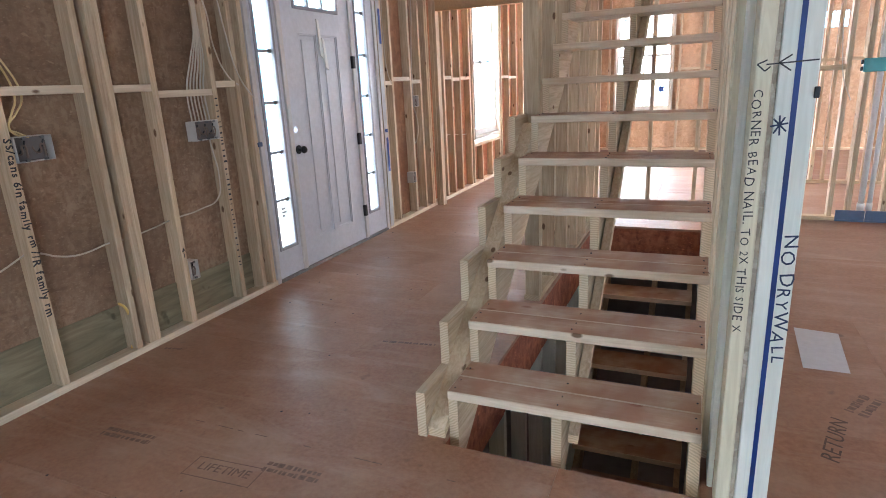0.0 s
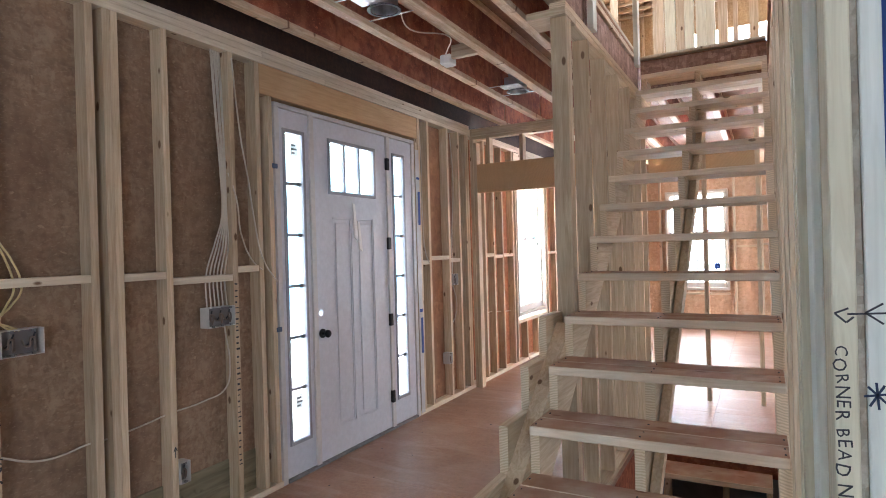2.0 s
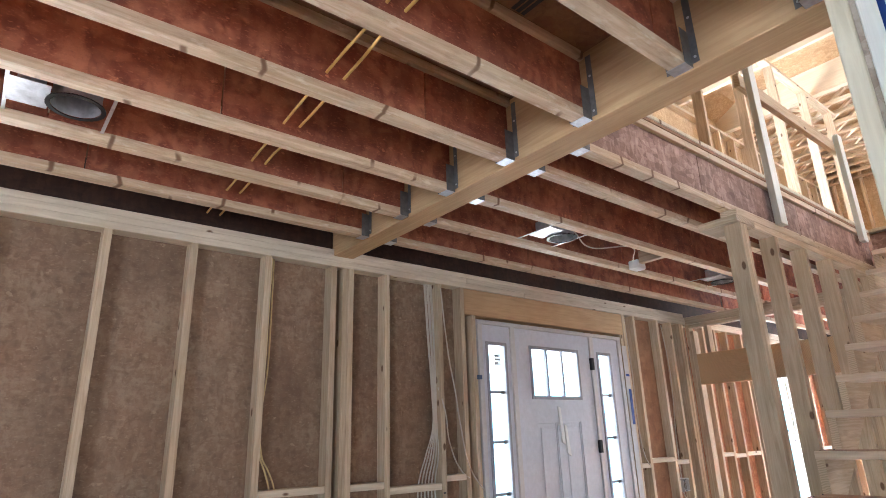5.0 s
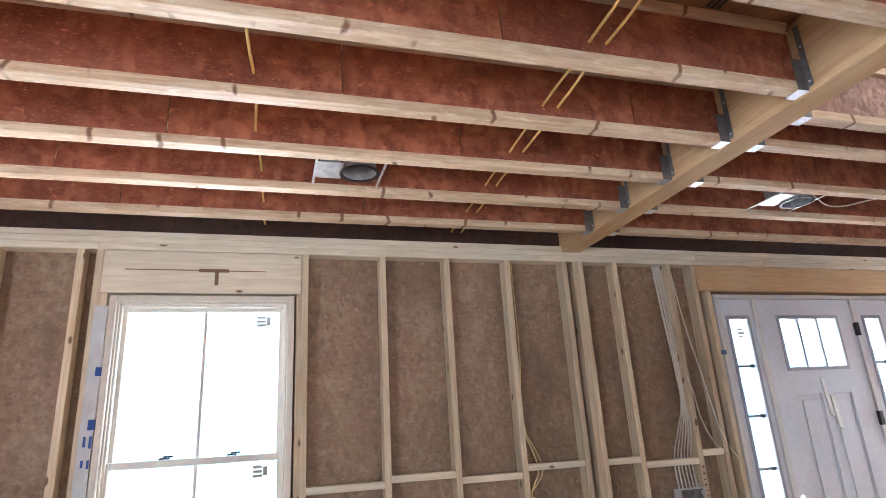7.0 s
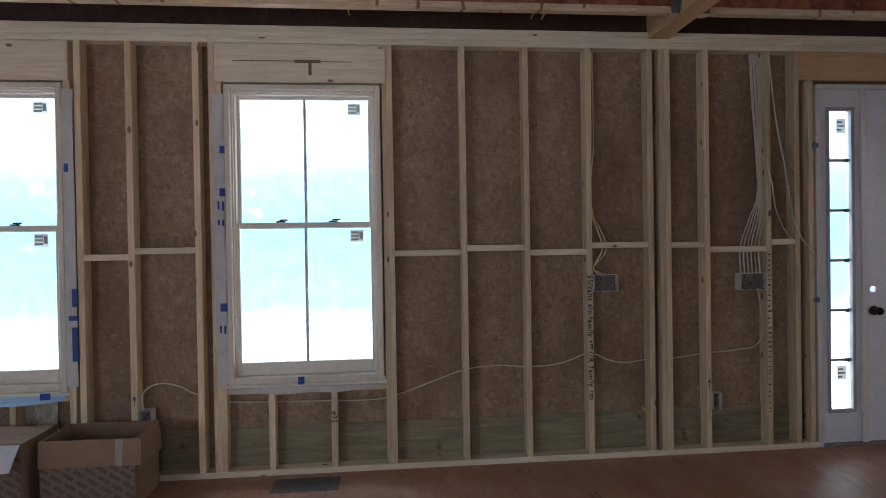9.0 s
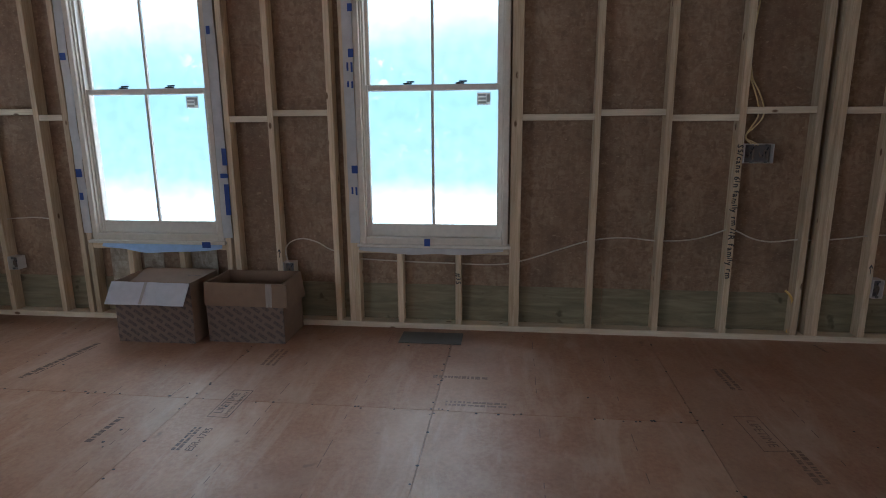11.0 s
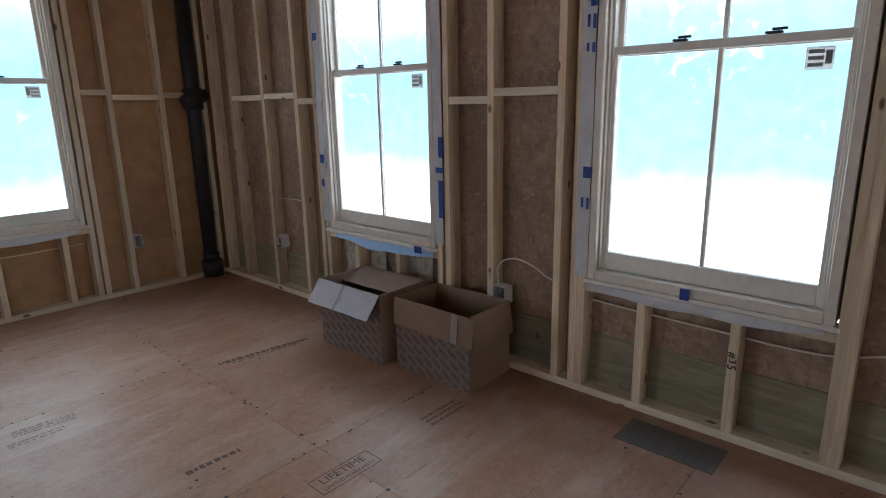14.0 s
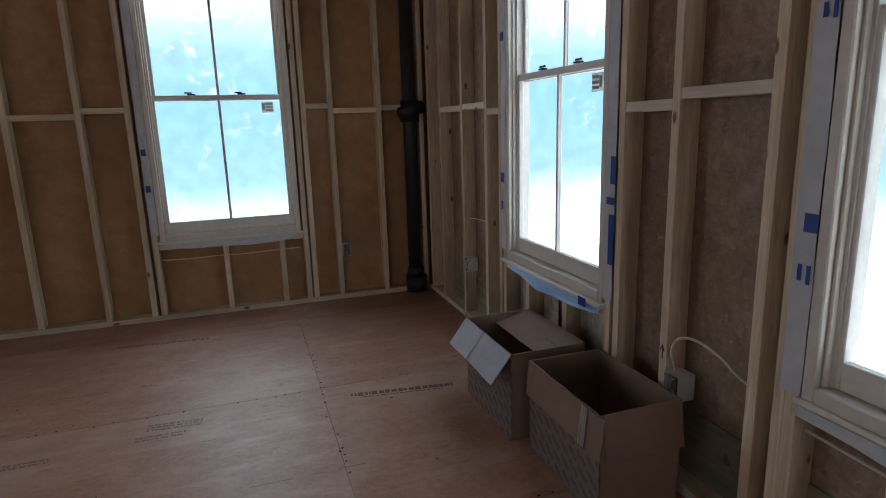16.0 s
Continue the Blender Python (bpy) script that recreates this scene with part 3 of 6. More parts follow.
def board(name, lo, hi, mat, parent=None, bevel=0.002, label="", m=None):
    """One squared piece with eased edges, its mesh about its own middle; m turns it about that middle."""
    lo, hi = [min(a, b) for a, b in zip(lo, hi)], [max(a, b) for a, b in zip(lo, hi)]
    ob = new(name, box_mesh([b - a for a, b in zip(lo, hi)], mat, bevel))
    ob.matrix_basis = Matrix.Translation([(a + b) / 2 for a, b in zip(lo, hi)]) @ (m or Matrix())
    return tagged(under(ob, parent), label)


def add_rod(bm, a, b, r, segments=12, r2=None):
    a, b = Vector(a), Vector(b)
    d = b - a
    m = Matrix.Translation((a + b) / 2) @ d.to_track_quat("Z", "Y").to_matrix().to_4x4()
    bmesh.ops.create_cone(bm, cap_ends=True, segments=segments, radius1=r, radius2=r if r2 is None else r2, depth=d.length, matrix=m)


def rod(name, a, b, r, mat, parent=None, segments=12, label="", r2=None):
    bm = bmesh.new()
    add_rod(bm, a, b, r, segments, r2)
    ob = part(name, bm, mat, parent, label)
    for p in ob.data.polygons:
        p.use_smooth = len(p.vertices) == 4
    return ob


def cable(name, points, r, mat, parent=None, label="", category=""):
    """A bent cable through some places."""
    cu = bpy.data.curves.new(name, "CURVE")
    cu.dimensions, cu.bevel_depth, cu.bevel_resolution, cu.resolution_u = "3D", r, 2, 8
    sp = cu.splines.new("BEZIER")
    sp.bezier_points.add(len(points) - 1)
    for bp, p in zip(sp.bezier_points, points):
        bp.co, bp.handle_left_type, bp.handle_right_type = p, "AUTO", "AUTO"
    ob = new(name + "_line", cu)
    dg = bpy.context.evaluated_depsgraph_get()
    me = bpy.data.meshes.new_from_object(ob.evaluated_get(dg))
    bpy.data.objects.remove(ob)
    me.materials.clear()
    me.materials.append(mat)
    for p in me.polygons:
        p.use_smooth = True
    return tagged(under(new(name, me), parent), label, category)


def lettering(name, words, size, m, mat, parent=None, thick=0.0006, shear=0.0):
    """Written words, lying in the xy plane of m."""
    cu = bpy.data.curves.new(name, "FONT")
    cu.body, cu.size, cu.extrude, cu.align_x, cu.align_y, cu.shear = words, size, thick, "CENTER", "CENTER", shear
    cu.resolution_u = 2
    ob = new(name + "_line", cu)
    dg = bpy.context.evaluated_depsgraph_get()
    me = bpy.data.meshes.new_from_object(ob.evaluated_get(dg))
    bpy.data.objects.remove(ob)
    me.materials.clear()
    me.materials.append(mat)
    ob = new(name, me)
    ob.matrix_basis = m
    return under(ob, parent)


def holed(bm, u0, u1, z0, z1, holes, put):
    """Cover a rectangle but for its holes (u0, u1, z0, z1) with boxes."""
    us = sorted({u0, u1, *(h[0] for h in holes), *(h[1] for h in holes)})
    us = [u for u in us if u0 <= u <= u1]
    for a, b in zip(us, us[1:]):
        cuts = sorted((h[2], h[3]) for h in holes if h[0] < (a + b) / 2 < h[1])
        z = z0
        for c, d in cuts:
            if c > z + 1e-4:
                put(a, b, z, c)
            z = max(z, d)
        if z < z1 - 1e-4:
            put(a, b, z, z1)


# ---- the ground floor's panels ----
WEST, SOUTH, NORTH, EAST = -2.635, -3.97, 11.5, 5.2
WELL = (-0.755, 0.165, 1.945, 5.60)
floor = thing("floor", (0, 0, 0), "reddish-brown sealed wood subfloor panels with dark stamps", "floor", kind="structure")


def floor_rows():
    """Panels 1.22 by 2.44 m, laid across the joists with open joints."""
    gap = 0.0008
    row, y = 0, -4.83
    while y < NORTH:
        first = -1.52 if row in (1, 2, 3, 4, 6) else -0.30
        x = first - 2.44 * 2
        while x < EAST + 0.1:
            x0, x1, y0, y1 = max(x, -2.72) + gap, min(x + 2.44, EAST) - gap, max(y, -4.05) + gap, min(y + 1.22, NORTH + 0.08) - gap
            x += 2.44
            if x1 - x0 < 0.02 or y1 - y0 < 0.02:
                continue
            holes = []
            wx0, wx1, wy0, wy1 = max(WELL[0], x0), min(WELL[1], x1), max(WELL[2], y0), min(WELL[3], y1)
            if wx0 < wx1 and wy0 < wy1:
                holes = [(wx0, wx1, wy0, wy1)]
            bm = bmesh.new()
            cx, cy = (x0 + x1) / 2, (y0 + y1) / 2
            holed(bm, x0, x1, y0, y1, holes, lambda a, b, c, d: add_box(bm, (a - cx, c - cy, -0.018), (b - cx, d - cy, 0)))
            if not holes:
                bmesh.ops.bevel(bm, geom=[e for e in bm.edges], offset=0.001, segments=1, affect="EDGES")
            ob = new("floor_panel", finish(bm, "floor_panel", SUBFLOOR))
            ob.location = (cx, cy, 0)
            under(ob, floor)
        y += 1.22
        row += 1


floor_rows()
bm = bmesh.new()
holed(bm, -2.70, EAST, -4.0, NORTH, [WELL], lambda a, b, c, d: add_box(bm, (a, c, -0.0205), (b, d, -0.0185)))
part("joint_tongue", bm, SUBFLOOR, floor)

# ---- framed outside walls ----


class Side:
    """Places on a wall: u along it, d into its depth from the inner stud face, z up."""

    def __init__(self, axis, face, out):
        self.axis, self.face, self.out = axis, face, out

    def at(self, u, d, z):
        w = self.face + self.out * d
        return (w, u, z) if self.axis == "x" else (u, w, z)

    def board(self, name, u, d, z, mat, parent, bevel=0.002, label="", m=None):
        return board(name, self.at(u[0], d[0], z[0]), self.at(u[1], d[1], z[1]), mat, parent, bevel, label, m)

    def add(self, bm, u, d, z, bevel=0.0):
        lo, hi = self.at(u[0], d[0], z[0]), self.at(u[1], d[1], z[1])
        add_box(bm, [min(a, b) for a, b in zip(lo, hi)], [max(a, b) for a, b in zip(lo, hi)], bevel)

    def facing(self, u, d, z):
        """A pose on the face, x along the wall as one reads it from the room, y up."""
        p = self.at(u, d, z)
        if self.axis == "x":
            return Matrix.Translation(p) @ (pose(0, 0, 0, 90, 0, 90) if self.out < 0 else pose(0, 0, 0, 90, 0, -90))
        return Matrix.Translation(p) @ (pose(0, 0, 0, 90, 0, 180) if self.out < 0 else pose(0, 0, 0, 90, 0, 0))


DEPTH = 0.089


def framed_wall(name, side, u0, u1, studs, holes, sheet, label, blocks=(), top=2.77, low=None, plates=True):
    """Sheathing, plates, studs and blocking of one outside wall."""
    bm = bmesh.new()
    holed(bm, u0, u1, -0.30, 3.09, holes, lambda a, b, c, d: side.add(bm, (a, b), (DEPTH + 0.001, DEPTH + 0.013), (c, d)))
    wall = tagged(new(name, finish(bm, name, sheet)), label, "wall", kind="structure")
    g = PLATE if side.axis == "x" else WOOD[0]
    doors = sorted((h[0], h[1]) for h in holes if h[2] <= 0)
    a = u0
    for d0, d1 in doors + [(u1, u1)]:
        if d0 - a > 0.05:
            side.board("bottom_plate", (a, d0), (0, DEPTH), (0, 0.038), g, wall)
        a = d1
    if plates:
        u = u0
        for k, end in enumerate((u0 + 3.4, u0 + 7.9, u1)):
            side.board("top_plate", (u + 0.001, min(end, u1)), (0, DEPTH), (2.695, 2.732), g, wall)
            side.board("top_plate", (max(u0, u - 0.6 * (k > 0)) + 0.001, min(end - 0.6 * (k < 2), u1)), (0.0015, DEPTH), (2.7335, 2.77), g, wall)
            u = end
    for u, z0, z1 in studs:
        side.board("stud", (u - 0.019, u + 0.019), (0.001, DEPTH), (z0, z1), WOOD[2], wall)
    for ua, ub, z in blocks:
        side.board("blocking", (ua, ub), (0.003, DEPTH), (z - 0.019, z + 0.019), g, wall)
    return wall


west = Side("x", WEST, -1)
FULL = (0.038, 2.695)
W1, W2, W4 = (-0.575, 0.386, 0.552, 2.44), (-2.475, -1.52, 0.552, 2.44), (7.53, 8.59, 0.53, 2.44)
DOOR = (3.328, 5.052, 0.0, 2.48)
studs = [(u, *FULL) for u in (-3.92, -3.63, -3.18, -2.775, -2.565, -1.43, -1.136, -0.74, -0.6455, 0.445, 0.911, 1.323, 1.737,
                              2.158, 2.2395, 2.2785, 2.548, 2.984, 3.19, 5.135, 5.30, 5.69, 5.93, 6.10, 6.145,
                              6.56, 6.80, 7.06, 7.40, 8.72, 9.1, 9.5, 9.9, 10.3, 10.7, 11.1)]
for w in (W1, W2, W4):
    studs += [(w[0] - 0.032, 0.038, 2.452), (w[1] + 0.030, 0.038, 2.452)]
    studs += [(w[0] + (w[1] - w[0]) * k, 0.038, 0.513) for k in (0.27, 0.67)]
studs += [(DOOR[0] - 0.036, 0.038, 2.50), (DOOR[1] + 0.030, 0.038, 2.50)]
BLK = []
line = [-3.63, -3.18, -2.775, -2.565, None, -1.43, -1.136, -0.74, None, 0.445, 0.911, 1.323, 1.737, 2.158, None, 2.2785, 2.548, 2.984, 3.19,
        None, 5.135, 5.30, 5.69, 5.93, None, 6.56, 6.80, 7.06, 7.40, None, 8.72, 9.1, 9.5]
HEIGHTS = [1.435, 1.44, 1.40, 1.38, 1.415, 1.375, 1.40, 1.365, 1.405, 1.40, 1.365, 1.41, 1.375, 1.41, 1.38, 1.41, 1.39, 1.40, 1.40, 1.39, 1.41, 1.38]
n = 0
for a, b in zip(line, line[1:]):
    if a is not None and b is not None:
        BLK.append((a + 0.0195, b - 0.0195, HEIGHTS[n % len(HEIGHTS)]))
        n += 1
wall_west = framed_wall("wall_west", west, -4.06, NORTH, studs, [W1, W2, W4, DOOR], SHEATHING,
                        "front wall of open softwood studs over brown strand board", BLK)
for w in (W1, W2, W4):
    west.board("rough_sill", (w[0] - 0.012, w[1] + 0.01), (0.002, DEPTH), (0.514, 0.551), WOOD[1], wall_west)
    west.board("header", (w[0] - 0.065, w[1] + 0.038), (0.004, DEPTH), (2.453, 2.693), PLATE, wall_west, 0.003)
west.board("header", (DOOR[0] - 0.117, DOOR[1] + 0.060), (0.004, DEPTH), (2.502, 2.693), HEADER, wall_west, 0.003)
bm = bmesh.new()
for a, b in ((-4.04, -1.46), (-1.46, 1.0), (1.0, 3.26)):
    west.add(bm, (a + 0.002, b - 0.002), (DEPTH - 0.008, DEPTH), (0.04, 0.285))
part("lower_sheathing", bm, TREATED_SHEET, wall_west, "greenish treated plywood strip along the foot")
for a, b in ((-2.17, -2.02), (-1.81, -1.62), (-2.42, -2.26)):
    west.board("sheathing_patch", (a, b), (DEPTH - 0.012, DEPTH - 0.0085), (0.05, 0.512), PATCH_OSB, wall_west, 0.0005, "grey speckled strand board")
west.board("top_plate", (-4.05, 6.2), (0.004, 0.064), (2.7715, 2.806), PLATE, wall_west)
# near-black colour stands in for shade in the gap under the deck
west.board("rim_joist", (-4.05, NORTH), (0.065, 0.088), (2.772, 3.07), RIM_SHADE, wall_west)

south = Side("y", SOUTH, -1)
W3 = (-1.615, -0.64, 0.552, 2.44)
sstuds = [(u, *FULL) for u in (-2.60, -2.265, -1.90, -1.70, -0.545, -0.25, 0.165, 0.58, 0.99, 1.4, 1.8, 4.6, 5.0)]
sstuds += [(W3[0] - 0.034, 0.038, 2.452), (W3[1] + 0.034, 0.038, 2.452), (-1.47, 0.038, 0.513), (-1.07, 0.038, 0.513)]
sline = [-2.60, -2.265, -1.90, -1.70, None, -0.545, -0.25, 0.165, 0.58, 0.99, 1.4, 1.8]
SBLK = []
for k, (a, b) in enumerate(zip(sline, sline[1:])):
    if a is not None and b is not None:
        SBLK.append((a + 0.0195, b - 0.0195, (1.47, 1.455, 1.49, 1.46, 1.45, 1.485, 1.45)[k % 7]))
# the hole from 2.0 to 4.4 is made up, for the south fill lamp
wall_south = framed_wall("wall_south", south, -2.736, EAST, sstuds, [W3, (2.0, 4.4, 0.5, 2.4)], SHEATHING_WARM,
                         "gable end wall of open studs over warm brown sheathing", SBLK)
south.board("rough_sill", (W3[0] - 0.014, W3[1] + 0.014), (0.002, DEPTH), (0.514, 0.551), WOOD[0], wall_south)
south.board("header", (W3[0] - 0.06, W3[1] + 0.07), (0.004, DEPTH), (2.453, 2.693), LVL, wall_south, 0.003)

# back wall and the unseen plain side that closes the house, holed for fill lamps
north = Side("y", NORTH, 1)
W5 = (-1.39, -0.39, 0.66, 2.38)
wall_north = framed_wall("wall_north", north, -2.736, EAST, [(u, *FULL) for u in (-2.6, -2.2, -1.8, -1.48, -0.30, 0.1, 0.5, 0.9, 1.3, 1.72, 2.75, 3.2, 3.6, 4.0, 4.4, 4.8)],
                         [W5, (1.80, 2.12, 1.91, 2.15)], SHEATHING_TAN, "back wall of open studs over pale tan strand board",
                         [(-0.28, 0.08, 1.4), (0.12, 0.48, 1.43), (0.52, 0.88, 1.4)])
north.board("rough_sill", (W5[0] + 0.001, W5[1] - 0.001), (0.002, DEPTH), (0.58, 0.618), WOOD[0], wall_north)
bm = bmesh.new()
holed(bm, SOUTH - 0.1, NORTH + 0.1, -0.3, 3.09, [(-1.1, 2.3, 0.5, 2.5), (7.2, 9.6, 0.6, 2.4)], lambda a, b, c, d: add_box(bm, (EAST, a, c), (EAST + 0.1, b, d)))
wall_east = tagged(new("wall_east", finish(bm, "wall_east", PLAIN_WALL)), "unseen plain strand board wall with holes added for fill lamps", "wall", kind="structure")

# ---- joists, beam and deck overhead ----
ceiling = thing("ceiling", (0, 0, 2.77), "open ceiling of red-brown I-joists under a wood deck", "ceiling", kind="structure")


def i_joist(x, y0, y1, z0=2.77, web=WEB, parent=ceiling, height=0.302, w=0.058):
    f = 0.038
    board("joist_flange", (x - w / 2, y0, z0), (x + w / 2, y1, z0 + f), FLANGE, parent)
    board("joist_flange", (x - w / 2, y0, z0 + height - f), (x + w / 2, y1, z0 + height - 0.001), FLANGE, parent)
    y = y0
    while y < y1 - 0.01:
        e = min(y1, y + 1.22 if y > y0 else y0 + 0.8 + random.random())
        board("joist_web", (x - 0.006, y + 0.003, z0 + f - 0.004), (x + 0.006, e - 0.003, z0 + height - f + 0.004), web, parent, 0.001)
        y = e


BEAM = (2.155, 2.290)
XS = [-2.25, -1.86, -1.475, -1.075, -0.67, -0.27, 0.13, 0.53, 0.93, 1.33, 1.73, 2.13, 2.53, 2.93, 3.33, 3.73, 4.13, 4.53, 4.93]
for x in XS:
    i_joist(x, SOUTH - 0.08, BEAM[0] - 0.003)
for x in XS:
    if x < -0.9:
        i_joist(x, BEAM[1] + 0.003, 6.25)
    elif x > 0.2:
        i_joist(x, BEAM[1] + 0.003, NORTH)
i_joist(-0.83, BEAM[1] + 0.003, 5.86, web=RIM_BOARD)
for x in XS[:8]:
    if x < 0.14:
        i_joist(x, 6.30 if x < -0.9 else 5.95, NORTH)
beam = tagged(board("beam", (WEST - 0.03, BEAM[0], 2.762), (0.245, BEAM[1], 3.068), LVL, None, 0.003), "yellowish laminated timber beam carrying the joists", "beam", kind="structure")
beam_east = tagged(board("beam", (0.247, BEAM[0], 2.762), (EAST, BEAM[1], 3.068), LVL, None, 0.003), "yellowish laminated timber beam carrying the joists", "beam", kind="structure")

bm = bmesh.new()
holed(bm, -2.72, EAST, -4.05, NORTH, [(-0.80, 0.165, 2.24, 5.90)], lambda a, b, c, d: add_box(bm, (a, c, 3.073), (b, d, 3.091)))
deck = tagged(new("upper_floor", finish(bm, "upper_floor", DECK_UNDER)), "wood deck panels of the upper floor", "floor", kind="structure")

bm = bmesh.new()
for k in range(3):
    add_box(bm, (-0.635, 1.755 + 0.024 * k, 3.0715), (-0.535, 1.772 + 0.024 * k, 3.0725))
part("stamp", bm, INK, deck, "dark printed mark under the deck")

# ---- joist hangers ----
def hanger(x, y, s, group="joist hangers along the beam"):
    """A galvanised strap saddle; s is +1 where the joist lies north of the beam."""
    h = thing("joist_hanger", (x, y, 2.766), "galvanised steel joist hanger on the beam", "joist hanger", group)
    w, t = 0.033, 0.0016
    bm = bmesh.new()
    add_box(bm, (x - w, y, 2.7655), (x + w, y + s * 0.05, 2.7655 + t))
    part("seat", bm, STEEL, h)
    for k in (-1, 1):
        bm = bmesh.new()
        add_box(bm, (x + k * w - t / 2, y, 2.766), (x + k * w + t / 2, y + s * 0.05, 2.90))
        add_box(bm, (x + k * w, y, 2.78), (x + k * (w + 0.024), y + s * 0.0018, 3.04))
        part("strap", bm, DULL_STEEL, h)
        for z in (2.80, 2.95):
            rod("nail", (x + k * (w + 0.013), y, z), (x + k * (w + 0.013), y + s * 0.004, z), 0.005, STEEL, h, 6)
    return h


for x in XS[:9]:
    hanger(x, BEAM[0] - 0.0022, -1)
for x in XS[:4] + [-0.83]:
    hanger(x, BEAM[1] + 0.0022, 1)

# ---- staircase ----
R, RUN, Y0, TH = 0.193, 0.257, 2.01, 0.038
stairs = thing("staircase", (-0.3, Y0, 0), "open rough-sawn wooden stairs without risers", "staircase")


def notched(name, x0, x1, first, last, top, mat, parent, base=0.0, drop=0.20, y0=Y0, front=0.0, r=R):
    """A stringer cut in steps, from one tread to another."""
    pts = []
    for k in range(first, last + 1):
        y = y0 + RUN * (k - 1) + front
        pts.append((y, max(base, r * (k - 1) - top)))
        pts.append((y, r * k - top))
    ye = y0 + RUN * last + front
    pts.append((ye, r * last - top))
    slope = r / RUN
    low = lambda y: r * (first - 1) - top + slope * (y - (y0 + RUN * (first - 1) + front)) - drop
    pts.append((ye, low(ye)))
    yb = y0 + RUN * (first - 1) + front
    if low(yb) < base:
        yc = yb + (base - low(yb)) / slope
        pts.append((yc, base))
    else:
        pts.append((yb, low(yb)))
    clean = []
    for p in pts:
        if not clean or abs(p[0] - clean[-1][0]) + abs(p[1] - clean[-1][1]) > 1e-4:
            clean.append(p)
    bm = bmesh.new()
    rows = [[bm.verts.new((x, y, z)) for y, z in clean] for x in (x0, x1)]
    bm.faces.new(rows[0])
    bm.faces.new(rows[1])
    for k in range(len(clean)):
        j = (k + 1) % len(clean)
        bm.faces.new((rows[0][k], rows[0][j], rows[1][j], rows[1][k]))
    return part(name, bm, mat, parent)


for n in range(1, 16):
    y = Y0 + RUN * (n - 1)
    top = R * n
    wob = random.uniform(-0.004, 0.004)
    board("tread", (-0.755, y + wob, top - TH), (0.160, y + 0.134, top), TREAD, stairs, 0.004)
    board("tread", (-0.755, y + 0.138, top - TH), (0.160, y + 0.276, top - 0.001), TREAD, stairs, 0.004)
for n in range(1, 9):
    y, top = Y0 + RUN * (n - 1), R * n
    for x in (-0.735, -0.325, 0.142):
        for dy in (0.035, 0.10, 0.205):
            rod("screw", (x + random.uniform(-0.006, 0.006), y + dy, top - 0.002), (x, y + dy, top + 0.0006), 0.0045, INK, stairs, 6)
notched("stringer", -0.755, -0.717, 1, 15, TH, WOOD[1], stairs, -0.30, 0.13, Y0, 0.012)
notched("stringer", -0.345, -0.307, 1, 15, TH, WOOD[1], stairs, -0.30, 0.13, Y0, 0.012)
notched("stringer", 0.124, 0.162, 1, 15, TH, WOOD[1], stairs, -0.30, 0.13, Y0, 0.012)
notched("outer_stringer", -0.868, -0.830, 1, 6, 0.0, WOOD[1], stairs, 0.0, 0.16, Y0, -0.045)


def raking(name, x0, x1, ya, yb, lift, depth, mat, parent):
    """A board laid on the rake of the stairs."""
    s = R / RUN
    bm = bmesh.new()
    for x in (x0, x1):
        for y, dz in ((ya, 0), (yb, 0), (yb, -depth), (ya, -depth)):
            bm.verts.new((x, y, max(0.0, s * (y - Y0) + lift + dz)))
    bm.verts.ensure_lookup_table()
    v = bm.verts
    for f in ((0, 1, 2, 3), (7, 6, 5, 4), (0, 4, 5, 1), (1, 5, 6, 2), (2, 6, 7, 3), (3, 7, 4, 0)):
        bm.faces.new([v[k] for k in f])
    return part(name, bm, mat, parent)


raking("spacer_board", -0.829, -0.758, Y0 - 0.03, Y0 + 1.40, 0.06, 0.24, WOOD[1], stairs)
raking("stiffener", -0.300, -0.262, Y0 + 0.10, Y0 + 3.5, -0.04, 0.17, WOOD[1], stairs)
board("landing_header", (-0.80, 5.867, 2.775), (0.162, 5.905, 3.072), RIM_BOARD, stairs, 0.002)
board("landing_nosing", (-0.80, 5.845, 3.0925), (0.162, 5.96, 3.118), GREYED, stairs, 0.003)

# studs and plate of the wall that carries the stairs on the foyer side
stair_wall = thing("wall_stair", (-0.815, 4.4, 0), "short stud wall beside the stairs", "wall", kind="structure")
board("top_plate", (-0.98, 3.50, 2.695), (-0.768, 3.70, 2.732), WOOD[0], stair_wall)
board("top_plate", (-0.859, 3.52, 2.733), (-0.770, 5.86, 2.769), WOOD[1], stair_wall)
board("top_plate", (-0.859, 3.71, 2.695), (-0.770, 5.86, 2.732), WOOD[1], stair_wall)
board("bottom_plate", (-0.866, 3.53, 0), (-0.768, 5.86, 0.036), WOOD[1], stair_wall)
for y in (3.552, 3.592, 3.96, 4.366, 4.772, 5.178, 5.584, 5.84):
    board("stud", (-0.859, y - 0.019, 0.036), (-0.770, y + 0.019, 2.695), WOOD[2], stair_wall)

# ---- well below the stairs ----
well = thing("basement", (0, 4, -2.75), "dark basement under the stairwell", "basement", kind="structure")
bm = bmesh.new()
add_box(bm, (-2.9, -1, -2.95), (2.6, 9, -2.75))
for lo, hi in (((-2.9, -1, -2.75), (-2.7, 9, -0.33)), ((2.4, -1, -2.75), (2.6, 9, -0.33)), ((-2.7, -1, -2.75), (2.4, -0.8, -0.33)), ((-2.7, 8.8, -2.75), (2.4, 9, -0.33))):
    add_box(bm, lo, hi)
part("basement_shell", bm, CONCRETE, well)
for x in (-2.3, -1.9, -1.5, -1.1, 0.6, 1.0, 1.4, 1.8, 2.2):
    i_joist(x, -0.8, 8.8, -0.321, parent=well)
